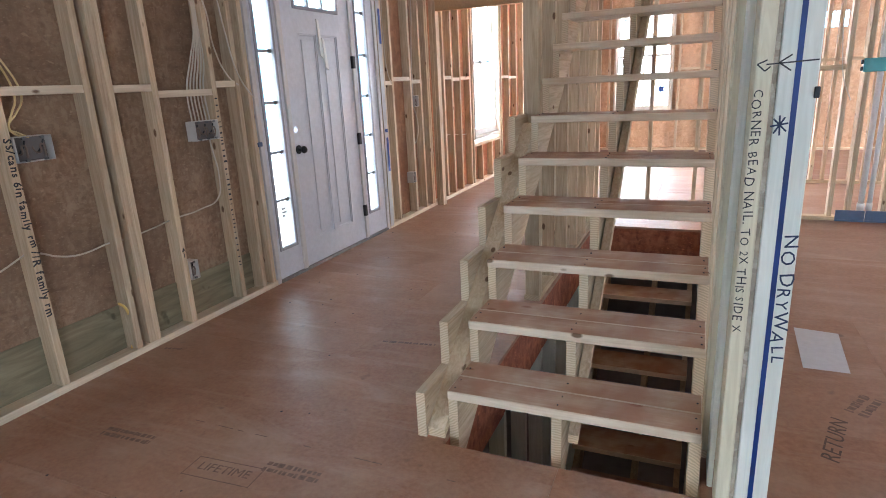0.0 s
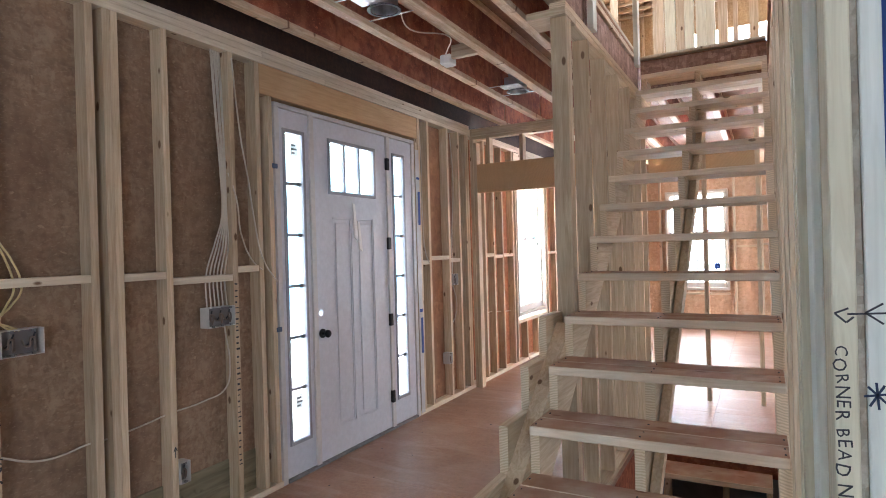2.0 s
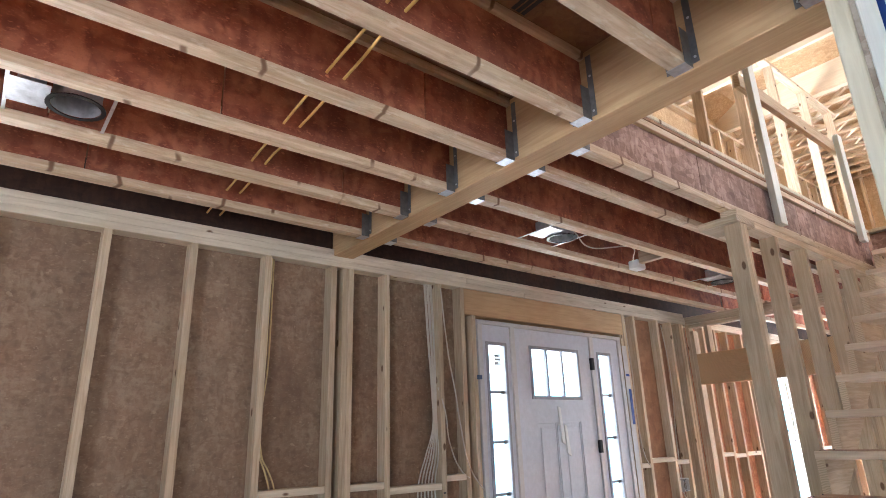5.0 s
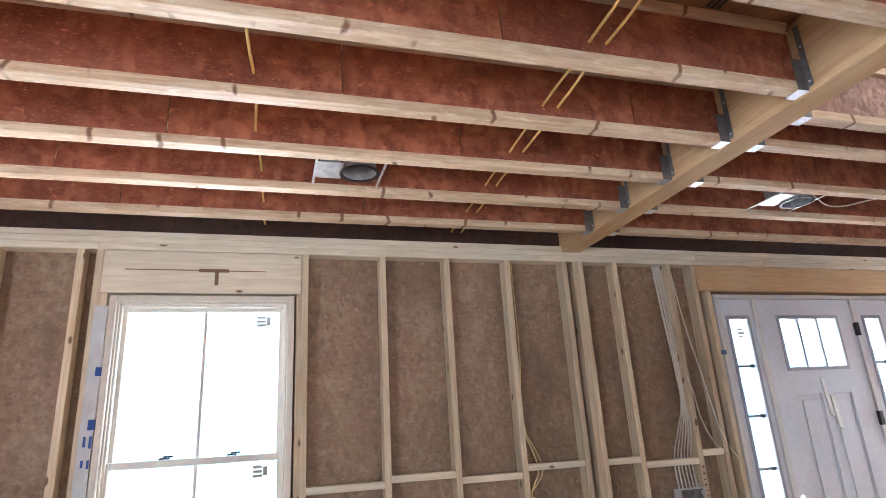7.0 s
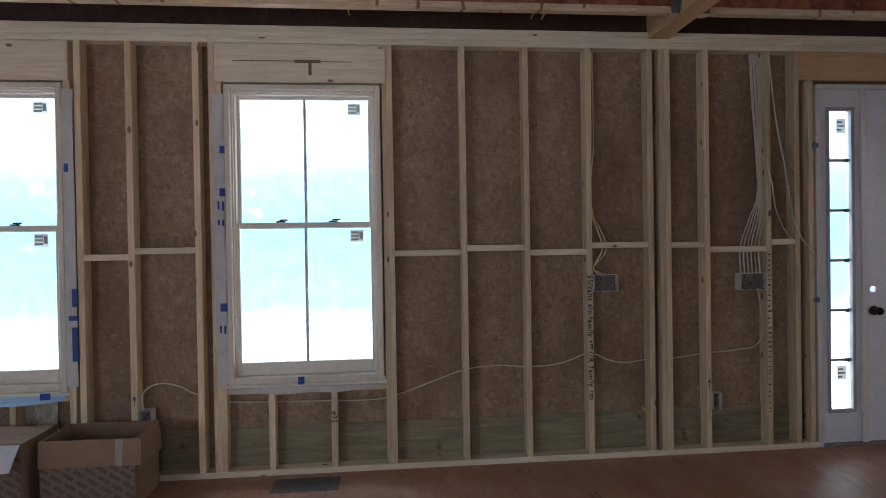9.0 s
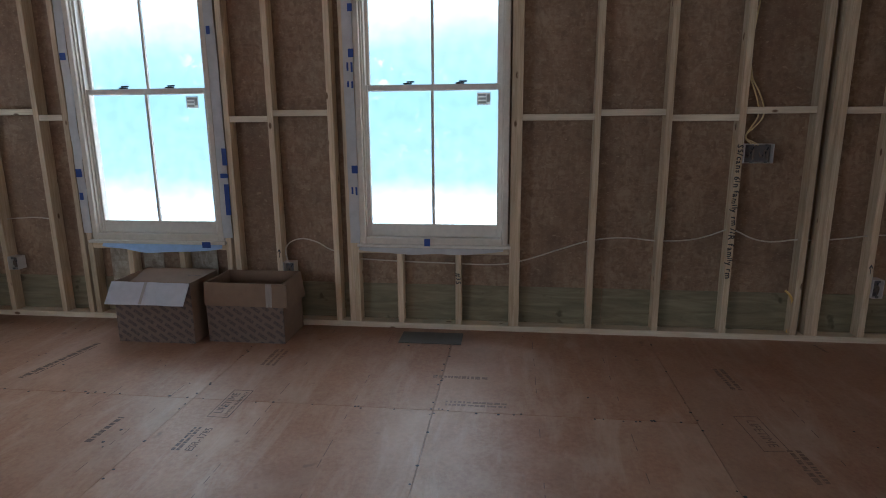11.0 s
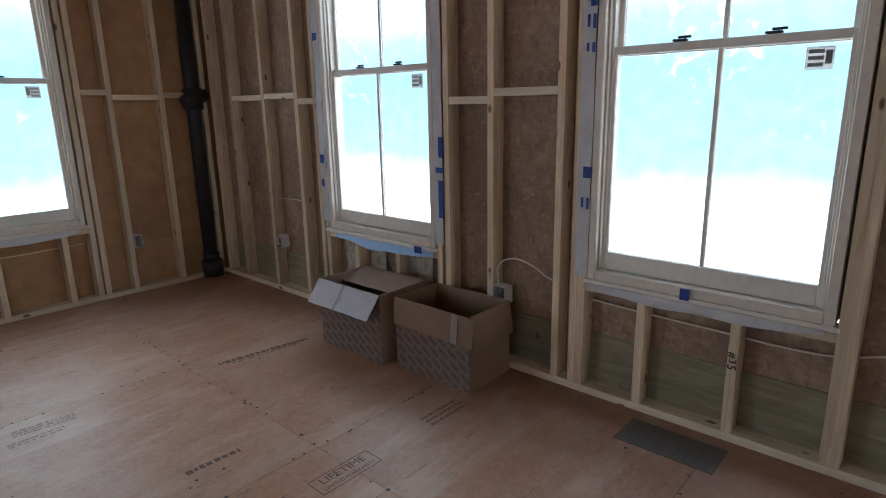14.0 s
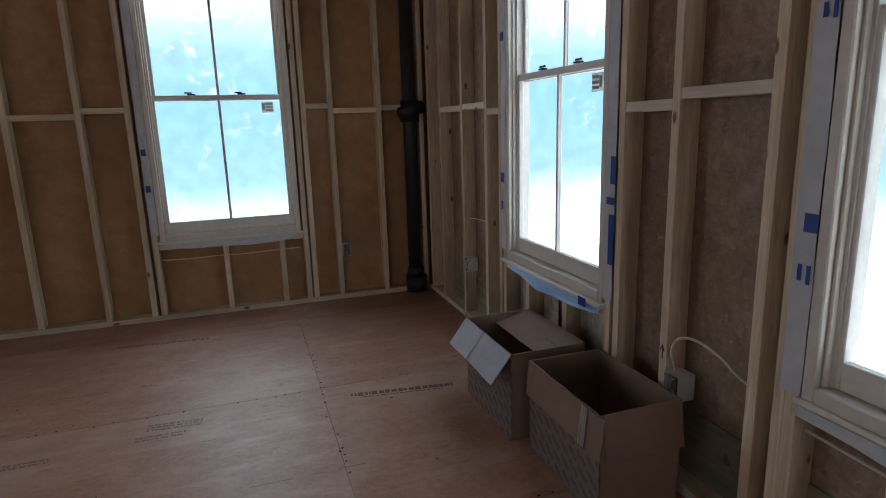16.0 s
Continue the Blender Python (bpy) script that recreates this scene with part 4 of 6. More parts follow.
for x in (-0.80, 0.200):
    i_joist(x, -0.8, 8.8, -0.321, parent=well)
board("well_header", (-0.77, 1.90, -0.32), (0.165, 1.94, -0.02), LVL, well)
board("well_rim", (-0.7695, 1.945, -0.335), (-0.757, 5.60, -0.019), WEB, well, 0.001, "dark red-brown rim board of the well")
board("well_header", (-0.77, 5.605, -0.32), (0.165, 5.65, -0.02), WEB, well)
for y in (1.95, 2.35, 2.75, 3.15, 3.55, 3.95, 4.35, 4.75, 5.15):
    # left studs use paler lumber, painting in the daylight on that side
    board("basement_stud", (-0.845, y - 0.019, -2.75), (-0.756, y + 0.019, -0.325), WHITE_LUMBER, well)
    board("basement_stud", (0.171, y - 0.019, -2.75), (0.260, y + 0.019, -0.325), WOOD[2], well)
lower = thing("basement_stairs", (-0.2, 3.5, -2.75), "lower flight of rough wooden stairs in the dark", "staircase")
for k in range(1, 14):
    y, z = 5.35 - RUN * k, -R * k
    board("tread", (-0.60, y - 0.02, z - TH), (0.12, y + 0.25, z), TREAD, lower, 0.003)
for x in (-0.60, -0.20, 0.08):
    bm = bmesh.new()
    for xx in (x, x + 0.038):
        for y, z in ((5.35, -0.24), (5.35, -0.50), (2.23, -2.75), (2.0, -2.75), (2.0, -2.66)):
            bm.verts.new((xx, y, z - 0.02 if z > -2.7 else z))
    bm.verts.ensure_lookup_table()
    v = bm.verts
    bm.faces.new(v[0:5])
    bm.faces.new(v[5:10])
    for a in range(5):
        b = (a + 1) % 5
        bm.faces.new((v[a], v[b], v[5 + b], v[5 + a]))
    part("stringer", bm, WOOD[1], lower)

# ---- post pack at the foot of the stairs, and the wall behind it ----
pack = thing("wall_end_post", (0.24, 1.9, 0), "pale stud pack marked with black writing and a blue line", "post", kind="structure")
PY, PT = 1.87, 2.758
board("stud", (0.186, PY + 0.142, 0), (0.2035, PY + 0.29, PT), WHITE_LUMBER, pack, 0.003)
board("stud", (0.204, PY, 0), (0.244, PY + 0.14, PT), POST_LUMBER, pack, 0.003)
board("strip", (0.2445, PY + 0.006, 0), (0.256, PY + 0.14, PT), PATCH_OSB, pack, 0.0005, "rough grey board edge between the studs")
board("stud", (0.2565, PY - 0.002, 0), (0.344, PY + 0.038, PT), WHITE_LUMBER, pack, 0.003)
board("stud", (0.2565, PY + 0.04, 0), (0.344, PY + 0.14, PT), WOOD[2], pack, 0.003)
wall_mid = thing("wall_middle", (0.24, 4, 0), "stud wall behind the stairs", "wall", kind="structure")
for y in (2.19, 2.33, 2.73, 3.14, 3.55, 3.95, 4.36, 4.77, 5.17, 5.5, 5.8):
    board("stud", (0.1675, y - 0.019, 0.036), (0.256, y + 0.019, 2.695), POST_LUMBER if y < 2.5 else WOOD[2], wall_mid)
board("bottom_plate", (0.1675, 2.175, 0), (0.256, 5.86, 0.036), WOOD[1], wall_mid)
board("top_plate", (0.1675, 2.30, 2.696), (0.256, 5.86, 2.768), WOOD[1], wall_mid)


def handwriting(name, words, size, m, mat, parent=None, seed=1, bold=0.0012, length=0.0):
    """Marker writing: each letter set a little askew, all in one mesh, centred on m."""
    rnd = random.Random(seed)
    bm, x = bmesh.new(), 0.0
    for ch in words:
        if ch == " ":
            x += size * 0.33
            continue
        cu = bpy.data.curves.new(name, "FONT")
        cu.body, cu.size, cu.extrude, cu.align_x, cu.align_y, cu.offset = ch, size * rnd.uniform(0.88, 1.12), 0.0004, "LEFT", "CENTER", bold
        cu.resolution_u = 2
        ob = new(name + "_line", cu)
        me = bpy.data.meshes.new_from_object(ob.evaluated_get(bpy.context.evaluated_depsgraph_get()))
        bpy.data.objects.remove(ob)
        w = max(v.co.x for v in me.vertices)
        me.transform(pose(x, rnd.uniform(-0.06, 0.06) * size, 0, 0, 0, rnd.uniform(-9, 9)))
        bm.from_mesh(me)
        bpy.data.meshes.remove(me)
        x += w + size * rnd.uniform(0.06, 0.16)
    bmesh.ops.translate(bm, verts=bm.verts, vec=(-x / 2, 0, 0))
    if length:
        bmesh.ops.scale(bm, verts=bm.verts, vec=(length / x, 1, 1))
    me = bpy.data.meshes.new(name)
    bm.to_mesh(me)
    bm.free()
    me.materials.append(mat)
    ob = new(name, me)
    ob.matrix_basis = m
    return under(ob, parent)


def strokes(name, lines, width, m, mat, parent=None):
    """Straight marker strokes in the xy plane of m."""
    bm = bmesh.new()
    for (xa, ya), (xb, yb) in lines:
        d = math.hypot(xb - xa, yb - ya)
        add_box(bm, (-d / 2, -width / 2, 0), (d / 2, width / 2, 0.0005), 0, pose((xa + xb) / 2, (ya + yb) / 2, 0, 0, 0, math.degrees(math.atan2(yb - ya, xb - xa))))
    ob = part(name, bm, mat)
    ob.matrix_basis = m
    return under(ob, parent)


def shift_z(deg):
    return pose(0, 0, 0, 0, 0, deg)


FRONT = pose(0, 0, 0, 90, 0, 0)
handwriting("writing", "CORNER BEAD NAIL. TO 2X THIS SIDE X", 0.032, Matrix.Translation((0.2165, PY - 0.0012, 0.963)) @ FRONT @ shift_z(-90), INK, pack, 3, 0.0, 0.67)
handwriting("writing", "NO DRYWALL", 0.046, Matrix.Translation((0.323, PY - 0.0032, 0.735)) @ FRONT @ shift_z(-90), INK_BLUE, pack, 5, 0.0, 0.38)
board("chalk_line", (0.292, PY - 0.0032, 0.0), (0.305, PY - 0.0025, PT), BLUE_INK, pack, 0.0001, "dark blue line drawn down the stud")
strokes("arrow", [((0.341, 1.363), (0.228, 1.357)), ((0.283, 1.378), (0.256, 1.360)), ((0.256, 1.360), (0.283, 1.340)), ((0.208, 1.358), (0.226, 1.341)), ((0.226, 1.341), (0.238, 1.352)), ((0.208, 1.358), (0.230, 1.368))],
        0.0036, Matrix.Translation((0, PY - 0.0030, 0)) @ FRONT, INK, pack)
STAR = (0.271, 1.209)
strokes("star", [((STAR[0] - 0.021 * math.cos(a), STAR[1] - 0.027 * math.sin(a)), (STAR[0] + 0.019 * math.cos(a), STAR[1] + 0.023 * math.sin(a))) for a in (0.15, 0.95, 1.65, 2.45)],
        0.0042, Matrix.Translation((0, PY - 0.0030, 0)) @ FRONT, INK_BLUE, pack)

board("clip", (0.337, PY - 0.010, 1.272), (0.350, PY - 0.0025, 1.300), BLACK, pack, 0.002, "small black clip")

# ---- front door ----
door = thing("door_1", (WEST - 0.03, 4.2, 0), "white-primed panelled front door with two narrow sidelights", "door", kind="structure")
DD = 0.017
PH = 2.478
jamb = [(3.330, 3.372), (3.660, 3.705), (4.605, 4.652), (5.005, 5.050)]
for a, b in jamb:
    west.board("jamb", (a, b), (0.002, 0.105), (0.0, PH - 0.031), FRAME_PAINT, door, 0.003)
west.board("head_jamb", (3.330, 5.050), (0.002, 0.105), (PH - 0.03, PH), FRAME_PAINT, door, 0.003)
west.board("threshold", (3.373, 5.004), (-0.005, 0.12), (0.001, 0.022), DULL_STEEL, door, 0.004)


def leaf(name, u0, u1, g0, g1, z0, z1, bars_u, bars_z, panels, parent, gap=0.024, bores=()):
    """A slab with a glazed opening, its lite frame, bars and panes, and sunk panels."""
    bm = bmesh.new()
    holed(bm, u0, u1, gap, PH - 0.033, [(g0, g1, z0, z1), *bores] + panels, lambda a, b, c, d: west.add(bm, (a, b), (DD, DD + 0.044), (c, d)))
    slab = part(name, bm, DOOR_PAINT, parent, "white primed slab")
    for p0, p1, q0, q1 in panels:
        bm = bmesh.new()
        west.add(bm, (p0, p1), (DD + 0.014, DD + 0.040), (q0, q1))
        for a, b, c, d in ((p0, p0 + 0.012, q0, q1), (p1 - 0.012, p1, q0, q1), (p0 + 0.012, p1 - 0.012, q0, q0 + 0.012), (p0 + 0.012, p1 - 0.012, q1 - 0.012, q1)):
            west.add(bm, (a, b), (DD + 0.006, DD + 0.014), (c, d), 0.002)
        west.add(bm, (p0 + 0.04, p1 - 0.04), (DD + 0.004, DD + 0.014), (q0 + 0.04, q1 - 0.04), 0.004)
        part("panel", bm, DOOR_PAINT, slab)
    f = 0.018
    bm = bmesh.new()
    for a, b, c, d in ((g0 - f, g0 + f * 0.4, z0 - f, z1 + f), (g1 - f * 0.4, g1 + f, z0 - f, z1 + f), (g0 + f * 0.4, g1 - f * 0.4, z0 - f, z0 + f * 0.4), (g0 + f * 0.4, g1 - f * 0.4, z1 - f * 0.4, z1 + f)):
        west.add(bm, (a, b), (DD - 0.010, DD + 0.02), (c, d), 0.003)
    part("lite_frame", bm, LITE_FRAME, slab, "grey lite frame")
    us, zs = [g0, *bars_u, g1], [z0, *bars_z, z1]
    for u in bars_u:
        west.board("glazing_bar", (u - 0.011, u + 0.011), (DD + 0.002, DD + 0.03), (z0, z1), LITE_FRAME, slab)
    for z in bars_z:
        west.board("glazing_bar", (g0, g1), (DD + 0.006, DD + 0.03), (z - 0.009, z + 0.009), LITE_FRAME, slab)
        bm = bmesh.new()
        west.add(bm, (g1 - 0.055, g1 - 0.02), (DD + 0.003, DD + 0.008), (z - 0.014, z + 0.012), 0.001)
        part("clip", bm, DULL_STEEL, slab)
    for a, b in zip(us, us[1:]):
        for c, d in zip(zs, zs[1:]):
            p = west.board("pane", (a + 0.008, b - 0.008), (DD + 0.015, DD + 0.019), (c + 0.007, d - 0.007), GLASS, slab, 0)
            p.visible_shadow = False
    return slab


def lite_sticker(u, z, parent):
    """A maker's paper label on a pane."""
    lab = west.board("sticker", (u - 0.035, u + 0.035), (DD + 0.0125, DD + 0.0138), (z - 0.05, z + 0.05), STICKER, parent, 0, "white paper label")
    for k in range(3):
        west.board("print_bar", (u - 0.028, u + (0.004, 0.024, 0.012)[k]), (DD + 0.0115, DD + 0.0122), (z - 0.034 + 0.026 * k, z - 0.022 + 0.026 * k), DULL_STEEL, lab, 0)


side_z = [0.245 + (2.305 - 0.245) * k / 6 for k in range(1, 6)]
left_lite = leaf("sidelight", 3.374, 3.658, 3.427, 3.600, 0.245, 2.305, [], side_z, [], door)
lite_sticker(3.535, 2.20, left_lite)
lite_sticker(3.525, 0.50, left_lite)
slab = leaf("door_leaf", 3.708, 4.602, 3.880, 4.432, 1.935, 2.305, [4.064, 4.248], [],
            [(3.90, 4.125, 0.22, 1.75), (4.185, 4.41, 0.22, 1.75)], door, bores=[(3.722, 3.778, 1.044, 1.100)])
leaf("sidelight", 4.655, 5.003, 4.715, 4.872, 0.245, 2.305, [], side_z, [], door)
knob = rod("doorknob", west.at(3.752, DD - 0.004, 0.925), west.at(3.752, DD - 0.010, 0.925), 0.033, BLACK, slab, 20, "black metal knob")
bm = bmesh.new()
add_rod(bm, west.at(3.752, DD - 0.01, 0.925), west.at(3.752, DD - 0.04, 0.925), 0.012)
bmesh.ops.create_uvsphere(bm, u_segments=18, v_segments=12, radius=0.028, matrix=Matrix.Translation(west.at(3.752, DD - 0.055, 0.925)) @ Matrix.Diagonal((0.8, 1, 1, 1)))
part("knob", bm, BLACK, knob)
bm = bmesh.new()
for k in range(16):
    a0, a1 = 2 * math.pi * k / 16, 2 * math.pi * (k + 1) / 16
    quad = []
    for a, q in ((a0, 1), (a1, 1), (a1, 0), (a0, 0)):
        reach = 0.028 / max(abs(math.cos(a)), abs(math.sin(a))) if q else 0.023
        quad.append((3.75 + reach * math.cos(a), 1.072 + reach * math.sin(a)))
    near_v, far_v = [[bm.verts.new(west.at(u, d, z)) for u, z in quad] for d in (DD, DD + 0.044)]
    bm.faces.new(near_v)
    bm.faces.new(far_v)
    bm.faces.new((near_v[2], near_v[3], far_v[3], far_v[2]))
part("deadbolt_bore", bm, DOOR_PAINT, slab, "round open hole for a deadbolt")
for z in (2.215, 1.555, 0.92, 0.28):
    west.board("hinge", (4.590, 4.625), (-0.012, 0.015), (z - 0.05, z + 0.05), BLACK, door, 0.003)
for z in (2.06, 1.01):
    west.board("shim_clip", (3.300, 3.345), (-0.006, 0.03), (z - 0.015, z + 0.015), BLUE_PLASTIC, door, 0.003)
bm = bmesh.new()
for lean, foot, head in ((-1, (4.168, 1.60), (4.150, 1.865)), (1, (4.222, 1.515), (4.205, 1.73))):
    corners = [(head[0] - 0.012, head[1]), (head[0] + 0.014, head[1] - 0.01), (foot[0] + 0.022, foot[1] - 0.02), (foot[0] - 0.016, foot[1])]
    near_v = [bm.verts.new(west.at(u, DD - 0.010 - 0.004 * (k > 1), z)) for k, (u, z) in enumerate(corners)]
    far_v = [bm.verts.new(west.at(u, DD - 0.001, z)) for u, z in corners]
    bm.faces.new(near_v)
    bm.faces.new(far_v)
    for k in range(4):
        bm.faces.new((near_v[k], near_v[(k + 1) % 4], far_v[(k + 1) % 4], far_v[k]))
tagged(part("key_bag", bm, PVC, None), "clear plastic strip taped to the door", "plastic strip")

# ---- windows ----


def window_unit(name, side, u0, u1, z0, z1, label, sill=False):
    """A double-hung window: frame, two sashes of two panes, locks, sticker."""
    win = thing(name, side.at((u0 + u1) / 2, 0.04, z0), label, "window", kind="structure")
    d0, d1 = -0.004, 0.115
    fw = 0.036
    for a, b, c, d in ((u0, u0 + fw, z0, z1), (u1 - fw, u1, z0, z1), (u0 + fw, u1 - fw, z1 - fw, z1), (u0 + fw, u1 - fw, z0, z0 + 0.045)):
        side.board("window_frame", (a, b), (d0, d1), (c, d), VINYL, win, 0.004)
    for k, (off, dd) in enumerate(((0.010, 0.018), (0.022, 0.036))):
        a0, a1 = u0 + fw + 0.0005, u1 - fw - 0.0005
        bm = bmesh.new()
        side.add(bm, (a0, a0 + off), (dd, d1 - 0.003), (z0 + 0.046, z1 - fw - 0.001), 0.002)
        side.add(bm, (a1 - off, a1), (dd, d1 - 0.003), (z0 + 0.046, z1 - fw - 0.001), 0.002)
        side.add(bm, (a0 + off, a1 - off), (dd, d1 - 0.003), (z1 - fw - off, z1 - fw - 0.001), 0.002)
        part("stop", bm, VINYL_WHITE if k else VINYL, win)
    mid = z0 + 0.98
    s = 0.033
    for sash, (a, b), (lo, hi), (e0, e1) in (("upper_sash", (u0 + fw + 0.012, u1 - fw - 0.012), (mid - 0.012, z1 - fw - 0.008), (0.074, 0.100)),
                                             ("lower_sash", (u0 + fw + 0.004, u1 - fw - 0.004), (z0 + 0.047, mid + 0.026), (0.042, 0.070))):
        bm = bmesh.new()
        bot = 0.080 if sash == "lower_sash" else 0.034
        side.add(bm, (a, a + s), (e0, e1), (lo, hi), 0.003)
        side.add(bm, (b - s, b), (e0, e1), (lo, hi), 0.003)
        side.add(bm, (a + s, b - s), (e0, e1), (lo, lo + bot), 0.003)
        side.add(bm, (a + s, b - s), (e0, e1), (hi - 0.034, hi), 0.003)
        body = part(sash, bm, VINYL_WHITE, win)
        m = (a + b) / 2
        side.board("muntin", (m - 0.009, m + 0.009), (e0 + 0.002, e1 - 0.004), (lo + bot, hi - 0.034), VINYL_WHITE, body, 0.002)
        for p, q in ((a + s, m - 0.009), (m + 0.009, b - s)):
            pane = side.board("pane", (p, q), (e0 + 0.012, e0 + 0.016), (lo + bot, hi - 0.034), GLASS, body, 0)
            pane.visible_shadow = False
        near = (b - s - 0.13, b - s - 0.045) if side.axis == "x" else (a + s + 0.045, a + s + 0.13)
        st = side.board("sticker", near, (e0 + 0.0095, e0 + 0.0115), (hi - 0.128, hi - 0.052), STICKER, body, 0, "white paper sticker on the glass")
        bm = bmesh.new()
        for k in range(3):
            side.add(bm, (near[0] + 0.008, near[1] - 0.03), (e0 + 0.0082, e0 + 0.0092), (hi - 0.118 + 0.022 * k, hi - 0.105 + 0.022 * k))
        side.add(bm, (near[1] - 0.026, near[1] - 0.006), (e0 + 0.0082, e0 + 0.0092), (hi - 0.11, hi - 0.065))
        part("print", bm, STICKER_INK, body)
    w = u1 - u0
    for k in (0.34, 0.68):
        lock = side.board("sash_lock", (u0 + w * k - 0.028, u0 + w * k + 0.028), (0.036, 0.060), (mid + 0.027, mid + 0.036), BLACK, win, 0.003, "dark sash lock")
        side.board("lever", (u0 + w * k - 0.006, u0 + w * k + 0.045), (0.030, 0.042), (mid + 0.0365, mid + 0.046), BLACK, lock, 0.003)
    return win


window_1 = window_unit("window_1", west, -0.575, 0.386, 0.575, 2.44, "double-hung window with two panes in each sash, unpainted frame")
window_2 = window_unit("window_2", west, -2.475, -1.520, 0.575, 2.44, "double-hung window with blue film hanging under its sill")
window_3 = window_unit("window_3", south, -1.615, -0.640, 0.575, 2.44, "double-hung window in the gable wall")
window_4 = window_unit("window_4", west, 7.53, 8.59, 0.60, 2.44, "bright window of the room beyond the foyer")
window_5 = window_unit("window_5", north, -1.39, -0.39, 0.66, 2.38, "bright window in the back wall")
for win, side, u0, u1 in ((window_1, west, -0.60, 0.41), (window_2, west, -2.50, -1.495), (window_3, south, -1.64, -0.615)):
    side.board("sill_board", (u0 + 0.004, u1 - 0.006), (-0.030 if win is window_2 else -0.008, 0.06), (0.554, 0.5745), VINYL_WHITE, win, 0.004)


def skirt(win, side, u0, u1, z, drop, mat, label):
    """A loose flap of flashing film below a sill."""
    bm = bmesh.new()
    n = 24
    rows = []
    for k in range(n + 1):
        s = k / n
        u = u0 + (u1 - u0) * s
        d = drop * (0.45 + 0.9 * math.sin(math.pi * s) ** 0.7) * (0.85 + 0.3 * noise.noise((u * 4, z, 0)))
        rows.append([bm.verts.new(side.at(u, -0.006 - 0.014 * t * (1 + noise.noise((u * 6, t, 3))), z - d * t)) for t in (0, 0.35, 0.7, 1.0)])
    for a, b in zip(rows, rows[1:]):
        for k in range(3):
            bm.faces.new((a[k], b[k], b[k + 1], a[k + 1]))
    ob = part("flashing_film", bm, mat, win, label)
    mod = ob.modifiers.new("thickness", "SOLIDIFY")
    mod.thickness = 0.001
    return ob


skirt(window_1, west, -0.58, 0.36, 0.553, 0.034, WRAP, "pale flashing film")
skirt(window_2, west, -2.40, -1.53, 0.552, 0.048, BLUE_FILM, "blue flashing film")
skirt(window_3, south, -1.55, -0.68, 0.553, 0.045, WRAP, "pale flashing film")

# outside the windows: glowing sheets that carry painted haze and light the rooms
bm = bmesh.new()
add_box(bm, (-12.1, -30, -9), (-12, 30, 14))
distance_west = tagged(new("backdrop_west", finish(bm, "backdrop", OUTDOORS)), "glowing backdrop painted as a hazy yard and trees", "backdrop", kind="structure")
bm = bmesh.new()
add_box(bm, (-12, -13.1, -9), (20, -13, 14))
distance_south = tagged(new("backdrop_south", finish(bm, "backdrop", OUTDOORS)), "glowing backdrop painted as a hazy yard and trees", "backdrop", kind="structure")
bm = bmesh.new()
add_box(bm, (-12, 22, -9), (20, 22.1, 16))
distance_north = tagged(new("backdrop_north", finish(bm, "backdrop", OUTDOORS)), "glowing backdrop painted as a hazy yard and trees", "backdrop", kind="structure")

# ---- partition with a header between the foyer and the next room ----
part_n = Side("y", 6.20, 1)
foyer_wall = thing("wall_foyer", (-1.9, 6.24, 0), "stud partition with a wide framed opening", "wall", kind="structure")
for u in (-2.615, -2.575, -1.22, -1.18):
    part_n.board("stud", (u - 0.019, u + 0.019), (0, DEPTH), (0.0, 2.62 if u in (-2.575, -1.22) else 2.695), WOOD[2], foyer_wall)
part_n.board("header", (-2.555, -1.24), (-0.004, 0.085), (2.085, 2.385), HEADER, foyer_wall, 0.003)
for u in (-2.42, -2.05, -1.68, -1.32):
    part_n.board("cripple_stud", (u - 0.019, u + 0.019), (0, DEPTH), (2.386, 2.655), WOOD[2], foyer_wall)
part_n.board("top_plate", (-2.63, -0.90), (0, DEPTH), (2.656, 2.694), WOOD[0], foyer_wall)
part_n.board("top_plate", (-2.63, -0.90), (0.001, DEPTH), (2.6965, 2.768), WOOD[0], foyer_wall)
part_n.board("bottom_plate", (-1.16, -0.90), (0, DEPTH), (0, 0.037), WOOD[0], foyer_wall)
for u in (-1.02, -0.93):
    part_n.board("stud", (u - 0.019, u + 0.019), (0, DEPTH), (0.038, 2.655), WOOD[2], foyer_wall)
bm = bmesh.new()
holed(bm, 6.35, 11.4, 0.04, 2.69, [(7.50, 8.62, 0.49, 2.693)], lambda a, b, c, d: west.add(bm, (a, b), (DEPTH - 0.006, DEPTH), (c, d)))
part("sheathing", bm, SHEATHING_ORANGE, wall_west, "orange strand board of the next room")

bm = bmesh.new()
west.add(bm, (5.13, 6.19), (DEPTH - 0.006, DEPTH), (0.04, 2.69))
part("sheathing", bm, FOYER_BOARD, wall_west, "red-brown strand board beside the front door")

# partitions behind the stairs and in the kitchen
back_part = thing("wall_back_room", (-0.2, 6.55, 0), "thin open partition behind the stairs", "wall", kind="structure")
for x in (-0.37, 0.075):
    board("stud", (x - 0.019, 6.52, 0.0), (x + 0.019, 6.61, 2.72), WOOD[2], back_part)
board("top_plate", (-0.86, 6.52, 2.722), (0.3, 6.61, 2.768), WOOD[0], back_part)
board("header", (-0.86, 6.525, 2.10), (-0.39, 6.60, 2.34), HEADER, back_part)
board("header", (-0.35, 6.525, 2.10), (0.055, 6.60, 2.34), HEADER, back_part)
kitchen = thing("wall_kitchen", (1.8, 6.25, 0), "open stud partition in the kitchen with pipes", "wall", kind="structure")
kit = Side("y", 6.20, 1)
kit.board("bottom_plate", (0.98, 3.4), (0, DEPTH), (0, 0.037), WOOD[0], kitchen)
